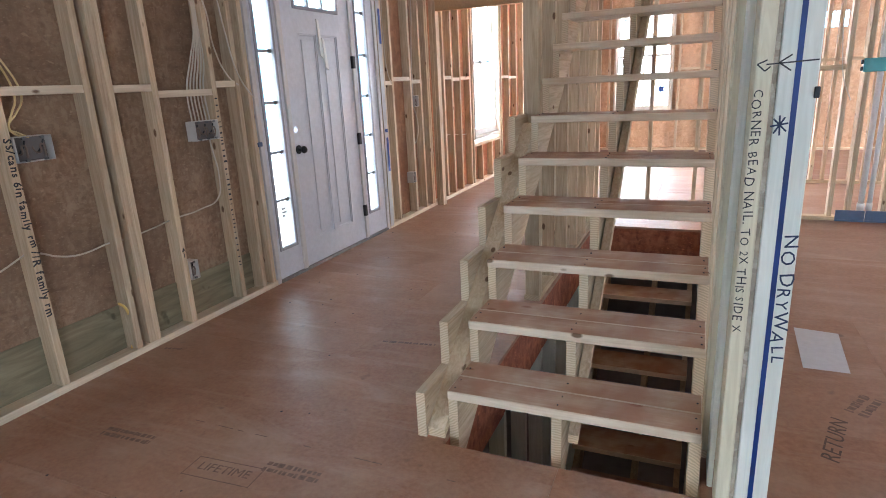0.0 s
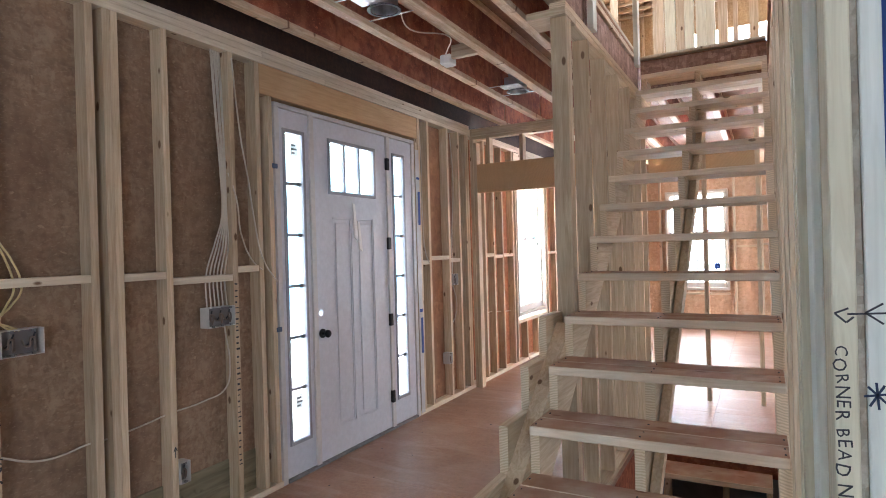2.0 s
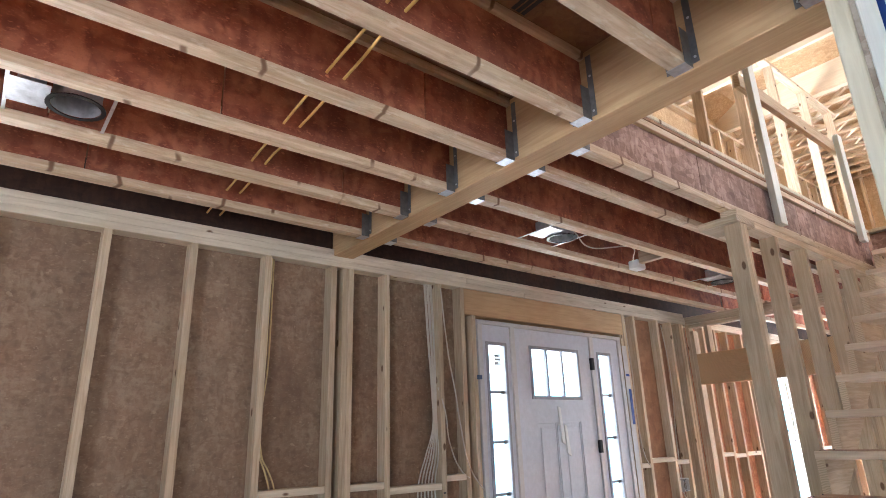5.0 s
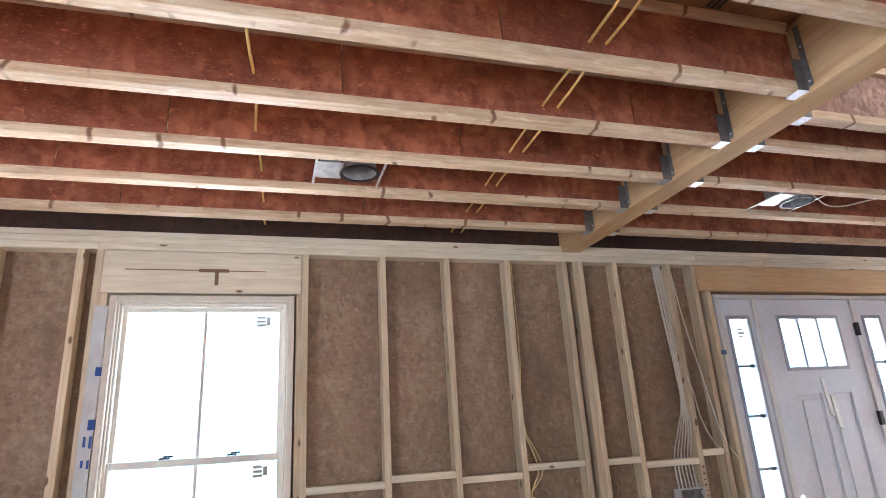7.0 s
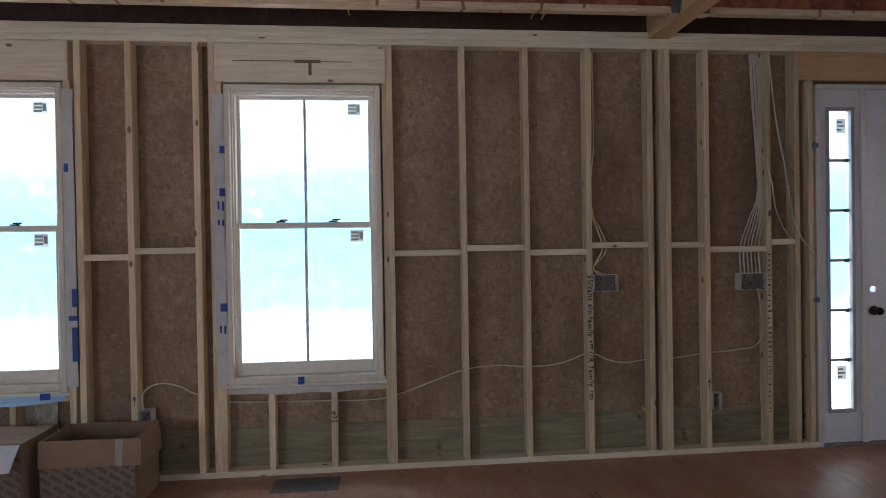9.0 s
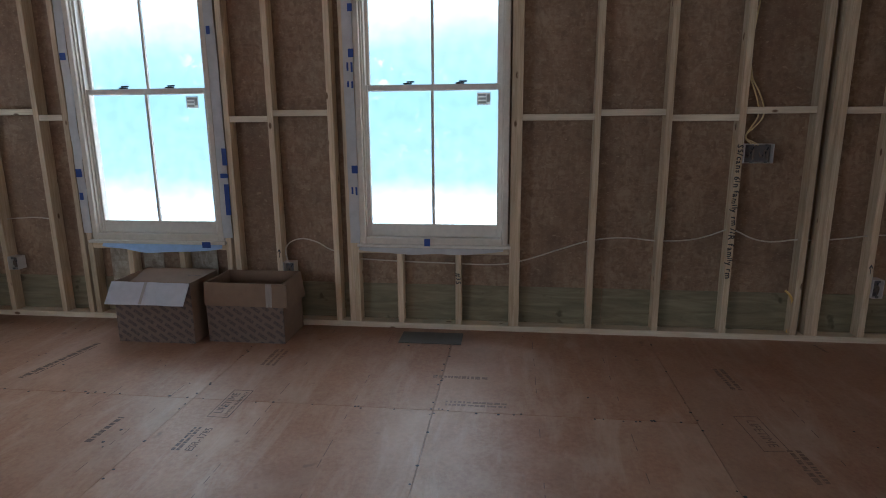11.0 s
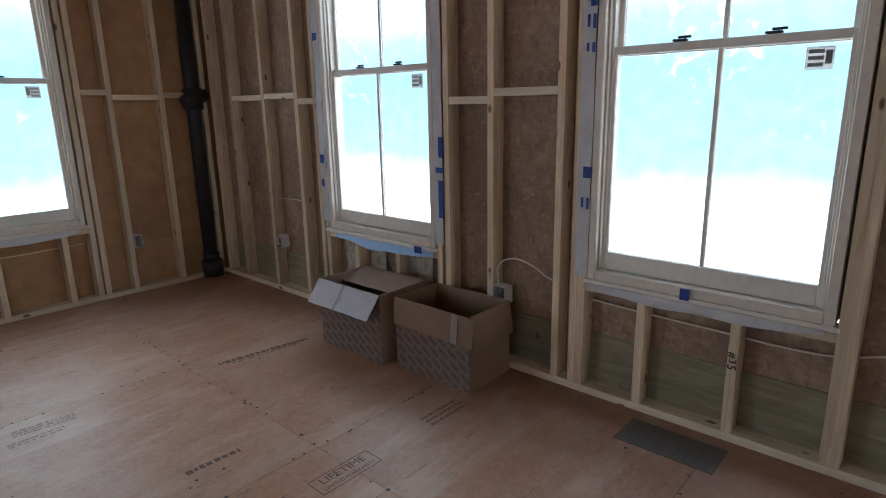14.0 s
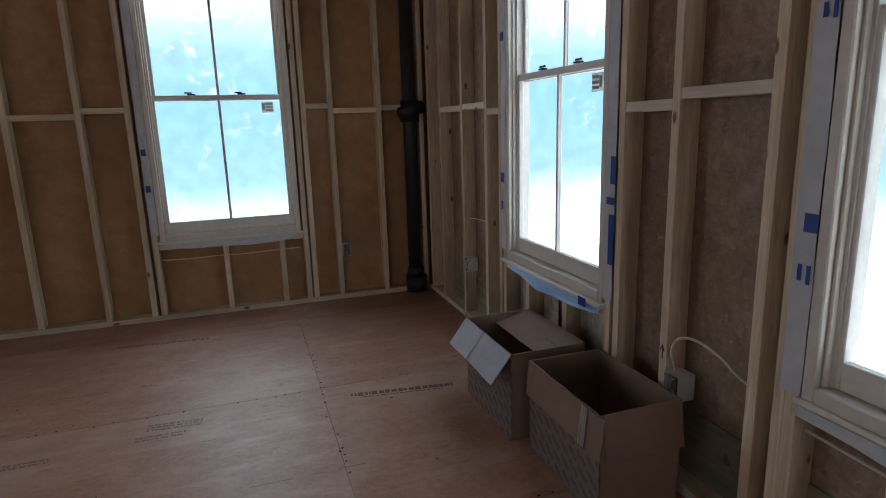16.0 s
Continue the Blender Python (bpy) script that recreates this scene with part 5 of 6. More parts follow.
kit.board("top_plate", (0.98, 3.4), (0, DEPTH), (2.695, 2.768), WOOD[0], kitchen)
for u in (1.205, 1.345, 1.60, 1.72, 1.85, 2.0, 2.4, 2.8, 3.2):
    kit.board("stud", (u - 0.019, u + 0.019), (0.001, DEPTH), (0.038, 2.694), WOOD[2], kitchen)
kit.board("blocking", (0.98, 1.185), (0.002, DEPTH), (1.30, 1.345), WOOD[0], kitchen)
kit2 = Side("y", 8.20, 1)
kitchen_back = thing("wall_kitchen_back", (1.8, 8.25, 0), "open stud partition at the back of the kitchen", "wall", kind="structure")
kit2.board("bottom_plate", (1.24, 4.4), (0, DEPTH), (0, 0.037), WOOD[0], kitchen_back)
kit2.board("top_plate", (1.24, 4.4), (0, DEPTH), (2.695, 2.768), WOOD[0], kitchen_back)
for u in (1.34, 1.46, 1.73, 1.86, 2.02, 2.2, 2.45, 2.8, 3.2, 3.6):
    kit2.board("stud", (u - 0.019, u + 0.019), (0.001, DEPTH), (0.038, 2.694), WOOD[2], kitchen_back)
kit2.board("blocking", (1.26, 1.71), (0.002, DEPTH), (1.38, 1.42), WOOD[0], kitchen_back)


def vertical_pipe(name, x, y, z0, z1, r, mat, label):
    """A riser with a coupling at its foot and another half way."""
    p = thing(name, (x, y, z0), label, "pipe", "kitchen risers")
    rod("tube", (x, y, z0), (x, y, z1), r, mat, p, 16)
    for z in (z0 + 0.10, z0 + 1.5):
        rod("coupling", (x, y, z), (x, y, z + 0.06), r * 1.25, mat, p, 16)
    return p


vertical_pipe("riser_pipe", 1.44, 6.235, 0.0, 2.69, 0.024, PVC, "white plastic riser pipe in the stud wall")
vertical_pipe("riser_pipe", 1.505, 6.245, 0.0, 2.69, 0.020, PVC, "white plastic riser pipe in the stud wall")
vertical_pipe("riser_pipe", 1.66, 6.235, 0.0, 2.69, 0.012, RED_PIPE, "thin purple riser pipe in the stud wall")
for x0, x1 in ((1.25, 1.47), (1.475, 1.70)):
    b = thing("pipe_guard", ((x0 + x1) / 2, 6.19, 0.0), "blue-grey plate guarding pipes on the floor plate", "guard plate", "pipe guard plates")
    kit.board("plate", (x0, x1), (-0.012, -0.001), (0.0, 0.10), BLUE_PLASTIC, b, 0.003)
    kit.board("lip", (x0, x1), (-0.022, -0.0125), (0.0, 0.018), BLUE_PLASTIC, b, 0.003)
shower = thing("pipe_bracket", (1.40, 6.19, 1.28), "teal plastic bracket across the kitchen pipes", "bracket")
kit.board("body", (1.305, 1.64), (-0.03, -0.002), (1.275, 1.385), TEAL, shower, 0.006)
kit.board("clip", (1.285, 1.304), (-0.02, -0.002), (1.285, 1.32), BLACK, shower, 0.003)
kit.board("clip", (1.285, 1.304), (-0.02, -0.002), (1.34, 1.375), BLACK, shower, 0.003)

cable("electric_cable", [(1.12, 6.19, 1.72), (1.145, 6.175, 1.42), (1.175, 6.165, 1.22), (1.245, 6.17, 1.05)], 0.005, CABLE_WHITE, None, "loose grey-white cable hanging on a kitchen stud", "cable")

# ---- upper storey seen through the stairwell ----
UP, EAVE = 3.091, 5.53
upper_walls = bmesh.new()
# holes in these walls are added to let the upper fill lamps in
holed(upper_walls, SOUTH - 0.1, NORTH + 0.1, 3.092, 5.9, [(5.75, 7.35, 3.7, 5.1)], lambda a, b, c, d: add_box(upper_walls, (-2.736, a, c), (-2.724, b, d)))
holed(upper_walls, SOUTH - 0.1, NORTH + 0.1, 3.092, 5.9, [(3.6, 6.4, 3.7, 5.1)], lambda a, b, c, d: add_box(upper_walls, (EAST, a, c), (EAST + 0.012, b, d)))
holed(upper_walls, -2.72, EAST, 3.092, 8.2, [(-0.9, 1.9, 3.7, 5.1)], lambda a, b, c, d: add_box(upper_walls, (a, NORTH + 0.09, c), (b, NORTH + 0.10, d)))
add_box(upper_walls, (-2.72, -4.07, 3.092), (EAST, -4.06, 8.2))
upper_shell = tagged(new("upper_wall", finish(upper_walls, "upper_wall", PALE_OSB)), "pale strand board walls of the upper storey", "wall", kind="structure")
for k in range(38):
    y = -3.9 + 0.406 * k
    if y < NORTH and not 5.75 < y < 7.35:
        board("stud", (-2.724, y - 0.019, 3.13), (-2.635, y + 0.019, EAVE - 0.04), WOOD[2], upper_shell)
board("top_plate", (-2.724, -4.0, EAVE - 0.039), (-2.635, NORTH, EAVE - 0.001), WOOD[1], upper_shell)
board("bottom_plate", (-2.724, -4.0, UP), (-2.635, NORTH, UP + 0.038), WOOD[1], upper_shell)
for k in range(19):
    x = -2.5 + 0.406 * k
    if not -0.9 < x < 1.9:
        board("stud", (x - 0.019, NORTH, UP + 0.039), (x + 0.019, NORTH + 0.089, EAVE + 0.8), WOOD[2], upper_shell)

# roof: trusses across the house under strand board
ROOF_W, RIDGE_X, RIDGE_Z = -3.1, 1.23, 7.9
SL = (RIDGE_Z - 5.62) / (RIDGE_X + 2.72)
roof = thing("roof", (RIDGE_X, 4, 5.53), "rafters and trusses under strand board, with an unseen roof added above", "roof", kind="structure")
# unseen sloped sheets, added to keep the sun from leaking down the stairwell
for s in (-1, 1):
    length = math.hypot(4.6, 4.6 * SL)
    m = pose(0, 0, 0, 0, math.degrees(math.atan(SL)) * -s * -1, 0)
    cx, cz = RIDGE_X + s * 2.3, RIDGE_Z - 2.3 * SL
    bm = bmesh.new()
    add_box(bm, (-length / 2, -4.4, 0), (length / 2, 12.0, 0.015), 0, Matrix.Translation((cx, 0, cz + 0.10)) @ m)
    part("roof_sheathing", bm, PALE_OSB, roof)


def truss(y, high=0.36):
    """A flat truss: two chords with zigzag webs between."""
    w = 0.064
    for z in (EAVE, EAVE + high - 0.038):
        board("chord", (-2.724, y - w / 2, z), (EAST, y + w / 2, z + 0.038), WOOD[0], roof)
    if y < 6.0:
        return
    run, rise = 0.42, high - 0.076
    d = math.hypot(run, rise) + 0.02
    a = math.degrees(math.atan2(rise, run))
    for k in range(12):
        mx, mz = -2.4 + run * k, EAVE + high / 2
        board("web", (mx - d / 2, y - w / 2 + 0.002, mz - 0.019), (mx + d / 2, y + w / 2 - 0.002, mz + 0.019), WOOD[0], roof, m=pose(0, 0, 0, 0, a if k % 2 else -a, 0))


for k in range(10):
    truss(8.46 + 0.33 * k)
for k in range(16):
    truss(-3.6 + 0.66 * k)
board("attic_beam", (-2.724, 8.05, EAVE), (EAST, 8.14, EAVE + 0.359), PALE_BEAM, roof, 0.003, "pale smooth laminated beam")
board("attic_beam", (-2.724, 6.88, EAVE), (EAST, 6.93, EAVE + 0.24), PALE_BEAM, roof, 0.003, "pale smooth laminated beam")
bm = bmesh.new()
add_box(bm, (-2.72, -4.0, EAVE + 0.362), (EAST, NORTH, EAVE + 0.378))
part("attic_deck", bm, PALE_OSB, roof, "tan strand board over the trusses")

# studs and guard rail round the upper landing
hall = thing("wall_hall", (-0.3, 7.0, UP), "upper hall partition of close-set pale studs", "wall", kind="structure")
for xa, xb, pale in ((-0.845, -0.81, 0), (-0.808, -0.745, 0), (-0.728, -0.632, 1), (-0.618, -0.545, 0), (-0.541, -0.458, 1), (-0.435, -0.345, 1), (-0.342, -0.262, 1), (-0.235, -0.15, 0), (-0.10, -0.06, 0), (0.04, 0.12, 0)):
    board("stud", (xa, 6.96, UP + 0.038), (xb, 7.049, EAVE - 0.04), POST_LUMBER if pale else WOOD[2], hall)
board("bottom_plate", (-0.85, 6.96, UP), (0.30, 7.049, UP + 0.037), WOOD[0], hall)
board("top_plate", (-0.85, 6.96, EAVE - 0.039), (0.30, 7.049, EAVE - 0.001), WOOD[0], hall)
side_hall = thing("wall_upper_bedroom", (-1.6, 6.2, UP), "upper bedroom partition of pale studs", "wall", kind="structure")
for y in (4.2, 5.1, 6.0, 6.9, 7.8, 8.6):
    board("stud", (-1.62, y - 0.019, UP + 0.038), (-1.531, y + 0.019, EAVE - 0.04), WOOD[2], side_hall)
board("bottom_plate", (-1.62, 3.2, UP), (-1.531, 8.8, UP + 0.037), WOOD[1], side_hall)
board("top_plate", (-1.62, 3.2, EAVE - 0.039), (-1.531, 8.8, EAVE - 0.001), WOOD[1], side_hall)
rail = thing("guard_rail", (-0.78, 4.7, 2.8), "temporary guard rail of pale two-by-fours on the stairwell", "guard rail")
board("post", (-0.800, 4.07, 2.80), (-0.762, 4.159, 4.02), WHITE_LUMBER, rail)
board("post", (-0.800, 5.56, 2.97), (-0.762, 5.649, 3.86), WHITE_LUMBER, rail)
board("rail", (-0.839, 4.00, 3.72), (-0.801, 5.67, 3.809), WOOD[1], rail)
hall_box = thing("switch_box", (-0.69, 6.95, 4.13), "dark open switch box on an upper hall stud", "electrical box")
board("body", (-0.745, 6.925, 4.13), (-0.635, 6.959, 4.24), BOX_DARK, hall_box, 0.003)
board("rim", (-0.749, 6.920, 4.125), (-0.631, 6.924, 4.135), STEEL, hall_box, 0.001)
north.board("tape_patch", (-0.62, -0.53), (0.0525, 0.0535), (1.02, 1.12), BLUE_TAPE, window_5, 0, "blue tape patch on the glass")
edge = tagged(board("deck_edge_trim", (-0.862, 2.30, 3.0925), (-0.798, 5.84, 3.118), GREYED, None, 0.003), "weathered strip along the edge of the stairwell", "trim", kind="structure")

# ---- electrical boxes and cables on the front wall ----


def switch_box(side, u0, u1, z0, z1, gangs, label):
    """An open plastic box with ears, folded wires inside."""
    b = thing("switch_box" if gangs > 1 else "outlet_box", side.at((u0 + u1) / 2, 0.03, z0), label, "electrical box")
    t = 0.003
    bm = bmesh.new()
    for a, c, d, e in ((u0, u0 + t, z0, z1), (u1 - t, u1, z0, z1), (u0 + t, u1 - t, z0, z0 + t), (u0 + t, u1 - t, z1 - t, z1)):
        side.add(bm, (a, c), (-0.010, 0.062), (d, e))
    part("body", bm, BOX_PLASTIC, b)
    # dark back and filler block paint the shade inside the open box
    side.board("back", (u0, u1), (0.0625, 0.065), (z0, z1), BOX_DARK, b, 0.001)
    side.board("lining", (u0 + 0.0035, u1 - 0.0035), (0.034, 0.062), (z0 + 0.0035, z1 - 0.0035), BOX_DARK, b, 0.004)
    for k in range(gangs):
        m = u0 + (u1 - u0) * (k + 0.5) / gangs
        for z in (z0 + 0.008, z1 - 0.008):
            side.board("ear", (m - 0.008, m + 0.008), (-0.012, -0.002), (z - 0.006, z + 0.006), DULL_STEEL, b, 0.001)
        w = (u1 - u0) / gangs * 0.34
        zc, zh = (z0 + z1) / 2, (z1 - z0) * 0.32
        cable("wire", [side.at(m - w, 0.05, zc + zh), side.at(m - w * 0.4, 0.012, zc - zh * 0.6), side.at(m, 0.006, zc + zh * 0.5), side.at(m + w * 0.5, 0.012, zc - zh), side.at(m + w, 0.04, zc + zh * 0.8)], 0.0045, COPPER, b)
        cable("wire", [side.at(m - w * 0.6, 0.05, zc - zh), side.at(m, 0.016, zc), side.at(m + w * 0.7, 0.02, zc + zh)], 0.004, INK, b)
    return b


switch_box(west, 1.760, 1.925, 1.100, 1.212, 2, "double plastic switch box beside a marked stud")
switch_box(west, 2.775, 2.962, 1.088, 1.202, 3, "triple plastic switch box under a bundle of cables")
switch_box(west, 2.571, 2.632, 0.292, 0.405, 1, "single plastic outlet box low on a stud")
switch_box(west, -3.158, -3.08, 0.345, 0.438, 1, "single plastic outlet box low on a stud")
switch_box(west, -1.112, -1.035, 0.345, 0.44, 1, "single plastic outlet box behind a cardboard box")
switch_box(west, 5.60, 5.665, 0.36, 0.47, 1, "single plastic outlet box low beside the front door")
switch_box(west, 5.735, 5.83, 1.13, 1.24, 1, "single plastic switch box beside the front door")
switch_box(south, -1.985, -1.925, 0.345, 0.44, 1, "single plastic outlet box low on a gable stud")


def wire(points, mat=CABLE_WHITE, r=0.0045, label="thin white electric cable stapled along the studs", d=0.05, side=west):
    return cable("electric_cable", [side.at(p[0], p[2] if len(p) > 2 else d, p[1]) for p in points], r, mat, None, label, "cable")


for k in range(6):
    u = 2.893 + 0.012 * k
    wire([(u, 2.70, 0.06), (u + 0.012, 2.3, 0.045 + 0.006 * (k % 2)), (2.925 + 0.007 * k, 1.95, 0.04), (2.922 + 0.007 * k, 1.72, 0.035), (2.86 + 0.02 * k, 1.56, 0.03), (2.80 + 0.026 * k, 1.38, 0.035), (2.797 + 0.028 * k, 1.20, 0.03)],
         label="white electric cable of a bundle running down a stud")
wire([(2.99, 2.66, -0.004), (3.04, 2.2, -0.008), (3.09, 1.93, -0.012), (3.12, 1.75, -0.01), (3.20, 1.45, -0.01), (3.31, 1.32, -0.006)])
wire([(2.965, 1.98, 0.02), (3.0, 1.82, -0.006), (3.06, 1.62, 0.03), (3.15, 1.44, 0.02), (3.19, 1.40, -0.004)])
wire([(-0.62, 0.462), (-0.3, 0.450), (0.0, 0.444), (0.3, 0.440), (0.40, 0.45), (0.50, 0.475), (0.72, 0.55), (0.911, 0.61), (1.12, 0.630), (1.323, 0.615), (1.55, 0.632), (1.74, 0.698)])
wire([(1.74, 0.70), (1.80, 0.675), (1.86, 0.645), (1.95, 0.622), (2.03, 0.622), (2.12, 0.634), (2.24, 0.632), (2.40, 0.646), (2.548, 0.665), (2.78, 0.68), (2.93, 0.72), (2.965, 0.85), (2.945, 1.0), (2.93, 1.09)])
wire([(-1.09, 0.44, 0.02), (-1.085, 0.54, 0.0), (-1.0, 0.60, -0.01), (-0.88, 0.585, 0.0), (-0.79, 0.53, 0.02), (-0.74, 0.505, 0.05)])
wire([(-2.78, 0.70), (-2.92, 0.715), (-3.05, 0.71), (-3.18, 0.70)])
wire([(-1.60, 0.440), (-1.40, 0.436), (-1.2, 0.430), (-1.0, 0.434), (-0.8, 0.430), (-0.62, 0.436)], CABLE_PALE, 0.0045, "pale yellow cable run under the gable window", 0.04, south)
for off in (0.0, 0.018):
    wire([(1.83 + off, 1.205, 0.03), (1.785 + off, 1.228, 0.02), (1.768, 1.25, 0.015), (1.795 + off, 1.31, 0.02), (1.828 + off * 1.6, 1.365, 0.03), (1.828 + off * 1.6, 1.42, 0.03), (1.80 + off * 1.2, 1.51, 0.03), (1.765 + off * 0.5, 1.60, 0.03), (1.768 + off, 2.1, 0.04), (1.772 + off * 0.6, 2.69, 0.04)], CABLE_PALE, 0.0045, "yellow electric cable dropping to a switch box")
wire([(2.085, 0.325, 0.0), (2.12, 0.29, 0.01), (2.155, 0.20, 0.03), (2.158, 0.11, 0.04), (2.14, 0.04, 0.045)], CABLE_YELLOW, 0.007, "yellow cable stub rising beside the floor plate")
wire([(5.16, 2.66, 0.01), (5.17, 2.2, 0.0), (5.16, 1.8, -0.004), (5.20, 1.45, -0.006), (5.27, 1.37, 0.0)])
wire([(5.80, 2.66, 0.03), (5.83, 2.2, 0.02), (5.79, 1.6, 0.03), (5.78, 1.24, 0.03)])
wire([(5.78, 1.13, 0.03), (5.84, 0.95, 0.02), (5.80, 0.80, 0.02), (5.72, 0.74, 0.02)])
wire([(6.42, 0.72), (6.56, 0.74), (6.8, 0.75), (7.06, 0.72), (7.35, 0.70)])

# yellow cables through the joists
for y0, seed in ((1.25, 1), (1.315, 2), (0.155, 3)):
    pts = []
    for k in range(26):
        x = 0.9 - 0.14 * k
        pts.append((x, y0 - 0.05 * (x + 0.4) * (1 if seed < 3 else 0.5) + 0.012 * noise.noise((x * 3, seed, 0)), 2.865 + 0.012 * noise.noise((x * 5, seed, 7))))
    cable("ceiling_cable", pts, 0.0055, CABLE_YELLOW, None, "yellow electric cable threaded through the joists", "cable")

# ---- recessed lamp housings between the joists ----


def can_light(x, y):
    c = thing("recessed_lamp", (x, y, 2.80), "galvanised recessed lamp housing hung between joists", "ceiling lamp", "recessed lamp housings")
    bm = bmesh.new()
    n, r0, r1, z = 28, 0.076, 0.0, 2.792
    ring = [(x + r0 * math.cos(2 * math.pi * k / n), y + 0.05 + r0 * math.sin(2 * math.pi * k / n)) for k in range(n)]
    low = [bm.verts.new((a, b, z)) for a, b in ring]
    high = [bm.verts.new((a, b, z + 0.14)) for a, b in ring]
    for k in range(n):
        j = (k + 1) % n
        bm.faces.new((low[k], low[j], high[j], high[k]))
    bm.faces.new(high)
    ob = part("can", bm, CAN_STEEL, c, "bright metal can")
    ob.modifiers.new("thickness", "SOLIDIFY").thickness = 0.002
    bm = bmesh.new()
    add_box(bm, (x - 0.085, y - 0.148, 2.797), (x + 0.085, y - 0.03, 2.7985))
    part("plate", bm, CAN_STEEL, c)
    bm = bmesh.new()
    inner, outer = [[bm.verts.new((x + q * math.cos(2 * math.pi * k / n), y + 0.05 + q * math.sin(2 * math.pi * k / n), 2.791)) for k in range(n)] for q in (0.077, 0.092)]
    for k in range(n):
        j = (k + 1) % n
        bm.faces.new((inner[k], inner[j], outer[j], outer[k]))
    ob = part("rim", bm, BLACK, c)
    ob.modifiers.new("thickness", "SOLIDIFY").thickness = 0.004
    bm = bmesh.new()
    add_box(bm, (x - 0.05, y - 0.125, 2.800), (x + 0.06, y - 0.045, 2.87), 0.004)
    part("junction_box", bm, STEEL, c)
    for yy in (y - 0.15, y + 0.155):
        bar = board("hanger_bar", (-1.845, yy - 0.006, 2.799), (-1.49, yy + 0.006, 2.802), STEEL, c, 0.0005)
        board("foot", (-1.845, yy - 0.012, 2.772), (-1.832, yy + 0.012, 2.798), STEEL, bar, 0.001)
    return c


for y in (0.58, 3.12, 5.08):
    can_light(-1.66, y)
jb = thing("ceiling_box", (-1.79, 4.14, 2.77), "white round-cornered ceiling box on a wood block", "electrical box")
board("body", (-1.829, 4.09, 2.768), (-1.745, 4.185, 2.835), WHITE_PLASTIC, jb, 0.008)
board("wood_block", (-1.744, 4.10, 2.80), (-1.506, 4.138, 2.889), WOOD[0], jb)
cable("ceiling_cable", [(-1.62, 3.25, 2.83), (-1.70, 3.5, 2.80), (-1.60, 3.8, 2.83), (-1.72, 4.0, 2.82), (-1.79, 4.10, 2.83)], 0.0045, CABLE_WHITE, None, "white electric cable between lamp housing and box", "cable")

# ---- house wrap, tape and marks round the openings ----


def wrap_strip(side, u0, u1, z0, z1, name="house_wrap", mat=WRAP, label="white house wrap folded onto the window stud", d=-0.0025):
    """A crinkled strip of film stapled to a stud."""
    bm = bmesh.new()
    n = 30
    rows = []
    for k in range(n + 1):
        z = z0 + (z1 - z0) * k / n
        e = 0.006 * noise.noise((z * 7, u0, 1))
        rows.append([bm.verts.new(side.at(u0 + (u1 - u0) * s + e * (s in (0.0, 1.0)), d - 0.004 * abs(noise.noise((z * 9, s * 3, u0))), z)) for s in (0.0, 0.35, 0.7, 1.0)])
    for a, b in zip(rows, rows[1:]):
        for k in range(3):
            bm.faces.new((a[k], b[k], b[k + 1], a[k + 1]))
    ob = part(name, bm, mat, None)
    mod = ob.modifiers.new("thickness", "SOLIDIFY")
    mod.thickness = 0.0008
    return tagged(ob, label, "film")


def tape(side, u0, u1, z0, z1, parent, d=-0.009):
    return side.board("print_block", (u0, u1), (d - 0.0008, d), (z0, z1), BLUE_TAPE, parent, 0)


wr = wrap_strip(west, -0.640, -0.576, 0.58, 2.38)
for a, b, c, e in ((-0.600, -0.570, 2.01, 2.055), (-0.605, -0.572, 1.745, 1.795), (-0.612, -0.572, 1.035, 1.085)):
    tape(west, a, b, c, e, wr)
for z, h in ((1.69, 0.05), (1.585, 0.035), (0.925, 0.045)):
    for k in range(2):
        tape(west, -0.618 + 0.026 * k, -0.606 + 0.026 * k, z - h / 2 * (1 + 0.3 * k), z + h / 2, wr)
wr = wrap_strip(west, -1.52, -1.455, 0.60, 2.40)
for a, b, c, e in ((-1.478, -1.445, 1.085, 1.195), (-1.500, -1.448, 1.002, 1.032), (-1.482, -1.447, 0.755, 0.962), (-1.51, -1.485, 1.90, 1.95)):
    tape(west, a, b, c, e, wr)
wr = wrap_strip(west, -2.535, -2.475, 0.62, 2.40)
for a, b, c, e in ((-2.53, -2.488, 1.765, 1.81), (-2.532, -2.488, 1.005, 1.06), (-2.526, -2.50, 0.85, 0.90)):
    tape(west, a, b, c, e, wr)
wr = wrap_strip(south, -0.640, -0.588, 0.62, 2.38)
for z in (1.18, 0.93):
    tape(south, -0.625, -0.595, z, z + 0.045, wr)
wr = wrap_strip(west, 5.052, 5.118, 0.02, 2.40, label="white house wrap folded beside the front door")
for a, b, c, e in ((5.06, 5.11, 2.13, 2.15), (5.075, 5.112, 1.72, 2.02), (5.06, 5.11, 0.93, 0.96), (5.075, 5.112, 0.56, 0.88)):
    tape(west, a, b, c, e, wr)
t1 = tagged(west.board("tape_patch", (-0.148, -0.110), (-0.024, -0.0225), (0.570, 0.618), BLUE_TAPE, None, 0), "small patch of blue tape under the window", "tape")
t2 = tagged(west.board("tape_patch", (-1.66, -1.60), (-0.034, -0.0325), (0.535, 0.575), BLUE_TAPE, None, 0), "small patch of blue tape under the window", "tape")

UPRIGHT = shift_z(-90)
handwriting("writing", "SS/cans 6in family rm //R family rm", 0.047, west.facing(1.738, -0.0008, 0.80) @ UPRIGHT, INK, wall_west, 9, 0.0012)
handwriting("writing", "#35", 0.044, west.facing(W1[0] + (W1[1] - W1[0]) * 0.67, -0.0012, 0.35) @ UPRIGHT, INK, wall_west, 4, 0.0008)
random.seed(11)
z = 1.33
